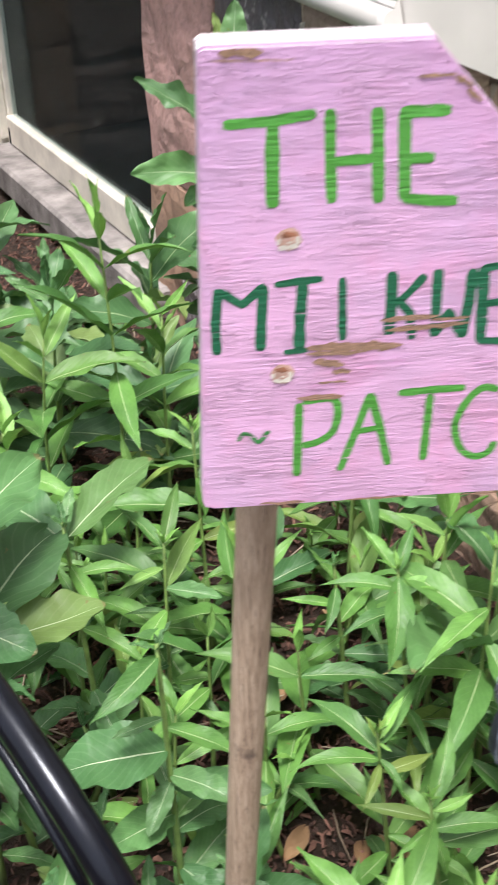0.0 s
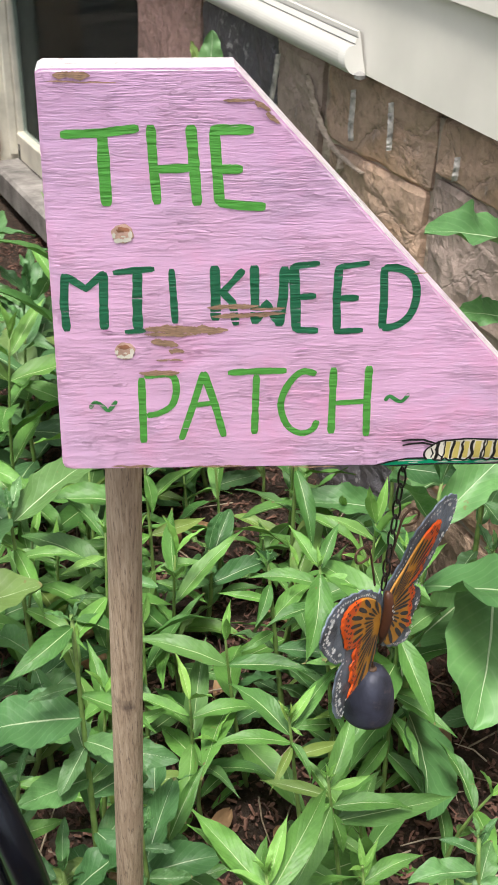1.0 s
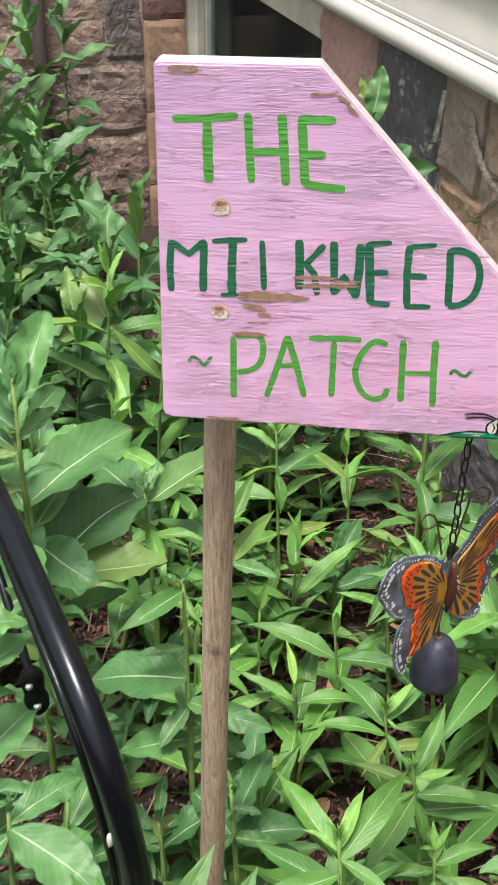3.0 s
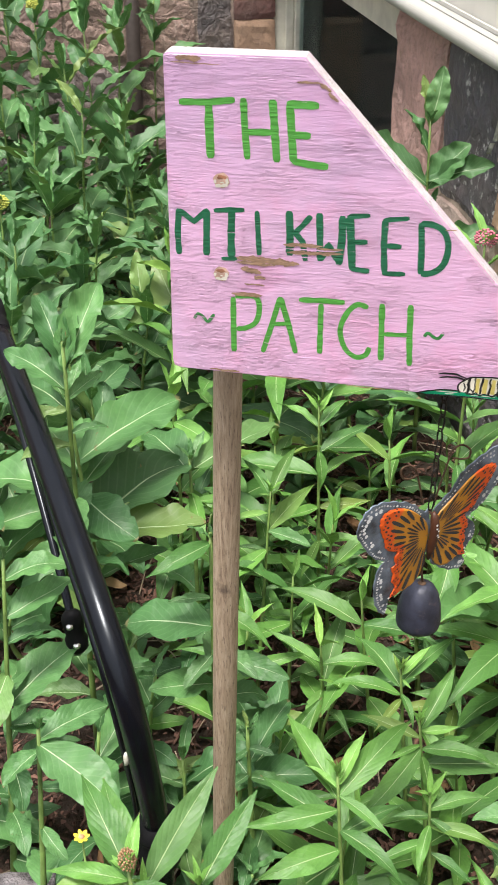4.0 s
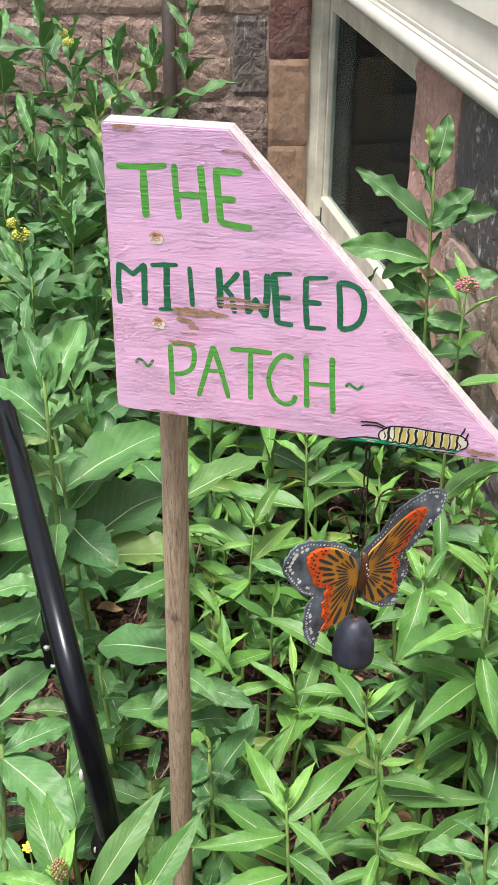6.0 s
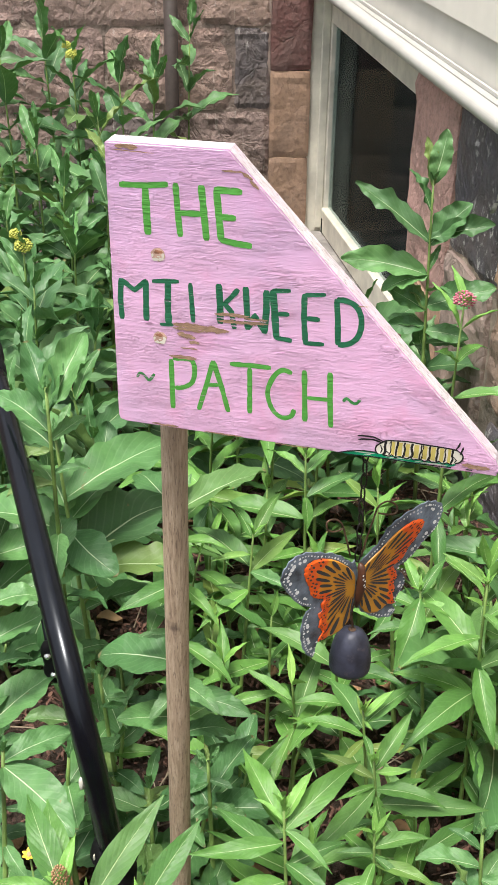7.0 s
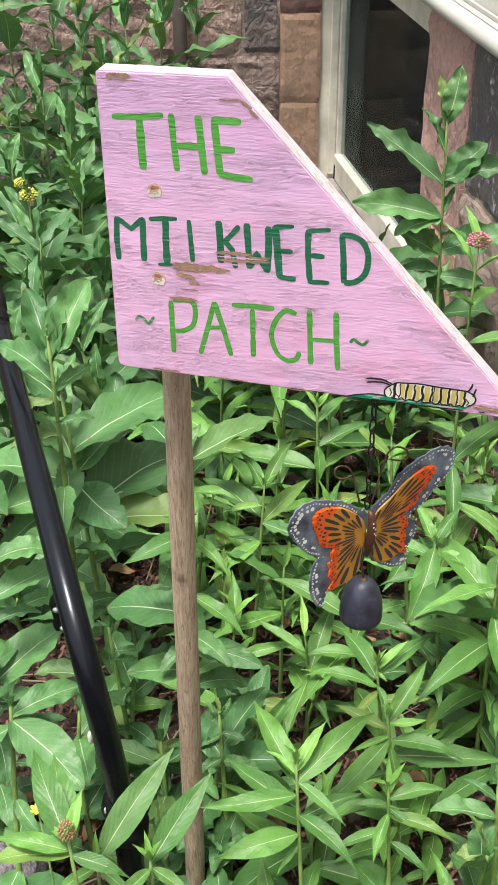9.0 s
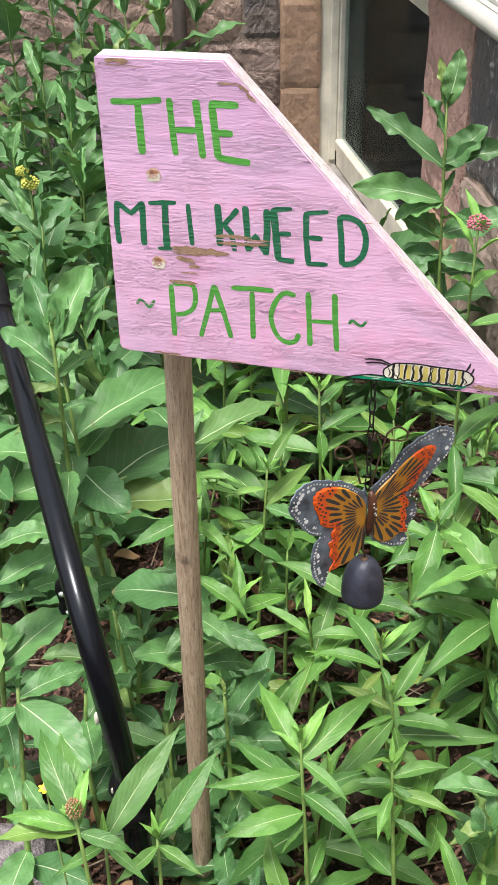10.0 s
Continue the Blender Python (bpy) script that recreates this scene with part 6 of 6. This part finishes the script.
def build_thicket():
    """Narrow-leaved stems filling the sunny side of the bed."""
    rnd = random.Random(55)
    done = [(x, y) for _, x, y, _, _, _ in SINGLE] + [(0.41, 1.2)]
    for i in range(400):
        x, y = rnd.uniform(0.47, 1.14), rnd.uniform(0.98, 2.1)
        if any((x - a) ** 2 + (y - b) ** 2 < 0.09 ** 2 for a, b in done):
            continue
        done.append((x, y))
        if len(done) > 47:
            break
        milkweed("narrow", x, y, ground_z(x, y) + rnd.uniform(0.12, 0.27) + 0.12 * (y - 1.1), 3000 + i, rnd.uniform(0.13, 0.17), rnd.choice((5, 6)), None, "", (rnd.uniform(-0.04, 0.04), rnd.uniform(-0.04, 0.04)))


build_thicket()


def build_low_growth():
    """Short shoots between the tall stems."""
    rnd = random.Random(91)
    for i, (x, y, top) in enumerate(((0.465, 1.34, 0.36), (0.37, 1.36, 0.34), (0.45, 1.21, 0.25), (0.36, 1.27, 0.24), (0.52, 1.42, 0.34), (0.34, 1.42, 0.46), (0.47, 1.05, 0.28), (0.25, 1.36, 0.42), (0.40, 1.10, 0.22))):
        milkweed("broad", x, y, top, 1900 + i, 0.115, 5, None, "", label="short broad-leaved milkweed shoot beside the stake", rise=0.8)
    for i in range(52):
        x, y = rnd.uniform(-0.35, 1.15), 1.28 + 2.3 * rnd.random() ** 1.3
        if (x < 0.37 and y < 1.36) or abs(x - 0.41) < 0.05 and y < 1.3:
            continue
        kind = "broad" if x < 0.45 or rnd.random() < 0.35 else "narrow"
        milkweed(kind, x, y, ground_z(x, y) + rnd.uniform(0.1, 0.22), 2000 + i, rnd.uniform(0.09, 0.14), rnd.choice((4, 5)), None, "", (rnd.uniform(-0.03, 0.03), rnd.uniform(-0.03, 0.03)), label="short green milkweed shoot between taller stems", rise=0.8)


build_low_growth()


# ---- mulch litter ----
def build_litter():
    rnd = random.Random(77)

    def scatter(count, maker, area):
        bm = bmesh.new()
        for _ in range(count):
            x, y = rnd.uniform(area[0], area[1]), area[2] + (area[3] - area[2]) * rnd.random() ** 1.6
            maker(bm, x, y, ground_z(x, y))
        return bm

    def chip(bm, x, y, z):
        l, w, h = 0.006 + 0.026 * rnd.random() ** 2, rnd.uniform(0.002, 0.009), rnd.uniform(0.001, 0.004)
        m = pose(x, y, z + rnd.uniform(0.0, 0.02), rnd.uniform(-55, 55), rnd.uniform(-45, 45), rnd.uniform(0, 180))
        bow = rnd.uniform(-0.25, 0.25) * l
        loops = []
        for i, a in enumerate((-0.5, rnd.uniform(-0.2, 0.2), 0.5)):
            ww = w / 2 * (rnd.uniform(0.1, 0.7) if i != 1 else rnd.uniform(0.7, 1.1))
            off = bow if i == 1 else 0.0
            loops.append([bm.verts.new(m @ Vector((a * l + rnd.uniform(-0.1, 0.1) * l, off + b * ww, c * h / 2 + 0.3 * abs(off)))) for b, c in ((-1, -1), (1, -1), (1, 1), (-1, 1))])
        for p, q in zip(loops, loops[1:]):
            for k in range(4):
                bm.faces.new((p[k], p[(k + 1) % 4], q[(k + 1) % 4], q[k]))
        bm.faces.new(loops[0][::-1])
        bm.faces.new(loops[-1])

    ob = part("bark_mulch", scatter(34000, chip, (-0.45, 1.28, 0.85, 4.6)), MAT_CHIP)
    tagged(ob, "dark reddish brown shredded bark mulch on the soil", "mulch", kind="stuff")

    def twig(bm, x, y, z):
        a, l = rnd.uniform(0, 6.28), rnd.uniform(0.05, 0.16)
        d = Vector((math.cos(a), math.sin(a), rnd.uniform(-0.05, 0.12)))
        p = Vector((x, y, z + 0.015))
        sweep(bm, [p, p + d * l * 0.5 + Vector((rnd.uniform(-0.006, 0.006), 0, 0.004)), p + d * l], [0.0018, 0.0016, 0.001], 5)

    ob = part("dry_twigs", scatter(420, twig, (-0.5, 1.2, 1.1, 4.0)), MAT_TWIG)
    tagged(ob, "pale dry twigs and straw scattered on the mulch", "twigs", kind="stuff")

    def dead(bm, x, y, z):
        l, w = rnd.uniform(0.03, 0.075), rnd.uniform(0.008, 0.018)
        m = pose(x, y, z + 0.022, rnd.uniform(-25, 25), rnd.uniform(-25, 25), rnd.uniform(0, 360))
        rows = []
        for i in range(6):
            t = i / 5
            ww = w * math.sin(math.pi * (0.04 + 0.92 * t))
            rows.append([bm.verts.new(m @ Vector((l * (t - 0.5), s * ww, 0.012 * s * s + 0.008 * math.sin(5 * t)))) for s in (-1, 0, 1)])
        for p, q in zip(rows, rows[1:]):
            for j in range(2):
                bm.faces.new((p[j], q[j], q[j + 1], p[j + 1]))

    ob = part("dead_leaves", scatter(90, dead, (-0.4, 1.2, 1.1, 3.0)), MAT_DRYLEAF, None, "", True)
    tagged(ob, "curled tan dead leaves lying on the mulch", "dead leaves", kind="stuff")


build_litter()


# ---- stones of the walls ----
def lay_stones():
    rnd = random.Random(31)
    y0, y1, zs, zh = WIN

    def put(name, bm, mat, parent, m, label=""):
        ob = part(name, bm, mat, parent, label)
        ob.matrix_local = m
        return ob

    seed = 0
    # long wall, beside the window: length from, to, height from, to, kind of stone
    near = ((2.655, 3.05, 0.62, 1.015, MAT_SLATE), (2.445, 2.64, 0.80, 1.015, MAT_GREYSTONE), (2.045, 2.43, 0.868, 1.018, MAT_RUBBLE), (1.72, 2.03, 0.915, 1.015, MAT_RUBBLE), (1.72, 2.03, 0.69, 0.907, MAT_GREYSTONE),
            (2.045, 2.40, 0.67, 0.864, MAT_RUBBLE), (2.38, 2.63, 0.66, 0.785, MAT_RUBBLE), (1.30, 1.70, 0.62, 1.015, MAT_SLATE), (0.85, 1.28, 0.66, 1.015, MAT_RUBBLE),
            (2.66, 3.05, 0.16, 0.60, MAT_GREYSTONE), (2.20, 2.62, 0.34, 0.645, MAT_RUBBLE), (1.66, 2.17, 0.30, 0.655, MAT_RUBBLE), (1.18, 1.63, 0.28, 0.59, MAT_RUBBLE), (0.80, 1.15, 0.30, 0.63, MAT_SLATE))
    near += ((2.60, 3.30, -0.30, 0.13, MAT_SLATE), (2.05, 2.57, -0.10, 0.31, MAT_SLATE), (1.45, 2.02, -0.12, 0.27, MAT_RUBBLE), (0.8, 1.42, -0.10, 0.25, MAT_RUBBLE), (3.33, 4.1, -0.45, -0.20, MAT_SLATE), (4.13, 5.0, -0.45, -0.22, MAT_RUBBLE))
    for a, b, lo, hi, mat in near:
        seed += 1
        put("stone", rough_stone(seed, b - a, hi - lo, rnd.uniform(0.012, 0.022), 0.006, 0.007, 1.2, 0.013 if mat is MAT_RUBBLE else 0.008), mat, WALL_E, pose(WALL_X, (a + b) / 2, (lo + hi) / 2, rnd.uniform(-3, 3)))
    # white lime runs down the stones from the siding's foot
    for i, (width, *run) in enumerate(((4, (2.616, 0.985), (2.626, 0.942), (2.638, 0.897), (2.648, 0.86)), (4, (2.663, 0.852), (2.679, 0.82)), (5, (2.30, 0.993), (2.301, 0.959), (2.302, 0.921), (2.297, 0.895)),
                                       (5, (2.167, 1.005), (2.165, 0.977), (2.162, 0.941), (2.162, 0.918)), (5, (1.95, 0.973), (1.951, 0.953), (1.951, 0.93)),
                                       (34, (2.485, 0.975), (2.454, 0.924), (2.419, 0.89), (2.379, 0.866), (2.335, 0.852)), (30, (2.33, 0.856), (2.342, 0.818), (2.38, 0.784), (2.41, 0.75)), (26, (2.335, 0.856), (2.29, 0.848), (2.244, 0.847)))):
        bm = bmesh.new()
        path = smooth_path([(WALL_X - 0.031, y + 0.0015 * math.sin(z * 300), z) for y, z in run], 8)
        rows = []
        for k, p in enumerate(path):
            w = width / 4600 * max(0.12, 0.9 + 1.5 * noise.noise(Vector((k * 0.83, i * 3.1, 2.0)))) * min(1, 0.25 + 0.2 * min(k, len(path) - 1 - k))
            rows.append([bm.verts.new((p[0] + dx, p[1] + s * w, p[2])) for s, dx in ((-1, 0.012), (0, 0.0), (1, 0.012))])
        for p, q in zip(rows, rows[1:]):
            for j in range(2):
                bm.faces.new((p[j], q[j], q[j + 1], p[j + 1]))
        part("lime_run", bm, MAT_LIME_RUN if width < 10 else MAT_JOINT, WALL_E, "white lime run on the stone" if width < 10 else "pale smeared mortar", True)
    # brownstone jamb blocks beside the glass
    for a, b, mat in ((zs - 0.15, 0.40, MAT_TANSTONE), (0.40, 1.02, MAT_BROWNSTONE)):
        seed += 1
        put("jamb_block", rough_stone(seed, 0.425, b - a - 0.008, 0.02, 0.007, 0.01, 1.8), mat, WALL_E, pose(WALL_X, y0 - 0.213, (a + b) / 2), "reddish brownstone jamb block")
    # corner wall: rubble, then dressed blocks next to the window
    turn = 90
    z = -0.45
    while z < 1.5:
        hgt = rnd.choice((0.3, 0.42, 0.36, 0.48))
        x = -1.3 + rnd.uniform(-0.3, 0)
        while x < 1.08:
            ln = rnd.uniform(0.3, 0.85)
            if 1.1 - x - ln < 0.12:
                ln = 1.1 - x
            seed += 1
            put("stone", rough_stone(seed, ln - 0.014, hgt - 0.014, rnd.uniform(0.006, 0.016), 0.008, 0.008, 1.0), MAT_RUBBLE_FAR, WALL_N, pose(x + ln / 2, CORNER_Y, z + hgt / 2, 0, 0, turn))
            x += ln
        z += hgt
    for a, b, mat, tag in ((-0.45, -0.02, MAT_TANSTONE, "tan dressed stone block"), (-0.02, 0.30, MAT_TANSTONE, "tan dressed stone block"), (0.30, 0.685, MAT_TANSTONE, "tan dressed stone block"), (0.685, 1.02, MAT_REDSTONE, "dark red brownstone block"), (1.02, 1.4, MAT_REDSTONE, "dark red brownstone block")):
        seed += 1
        put("dressed_block", rough_stone(seed, 0.178, b - a - 0.002, 0.03, 0.0035, 0.004, 1.0), mat, WALL_N, pose(1.186, CORNER_Y, (a + b) / 2, 0, 0, turn), tag)


lay_stones()
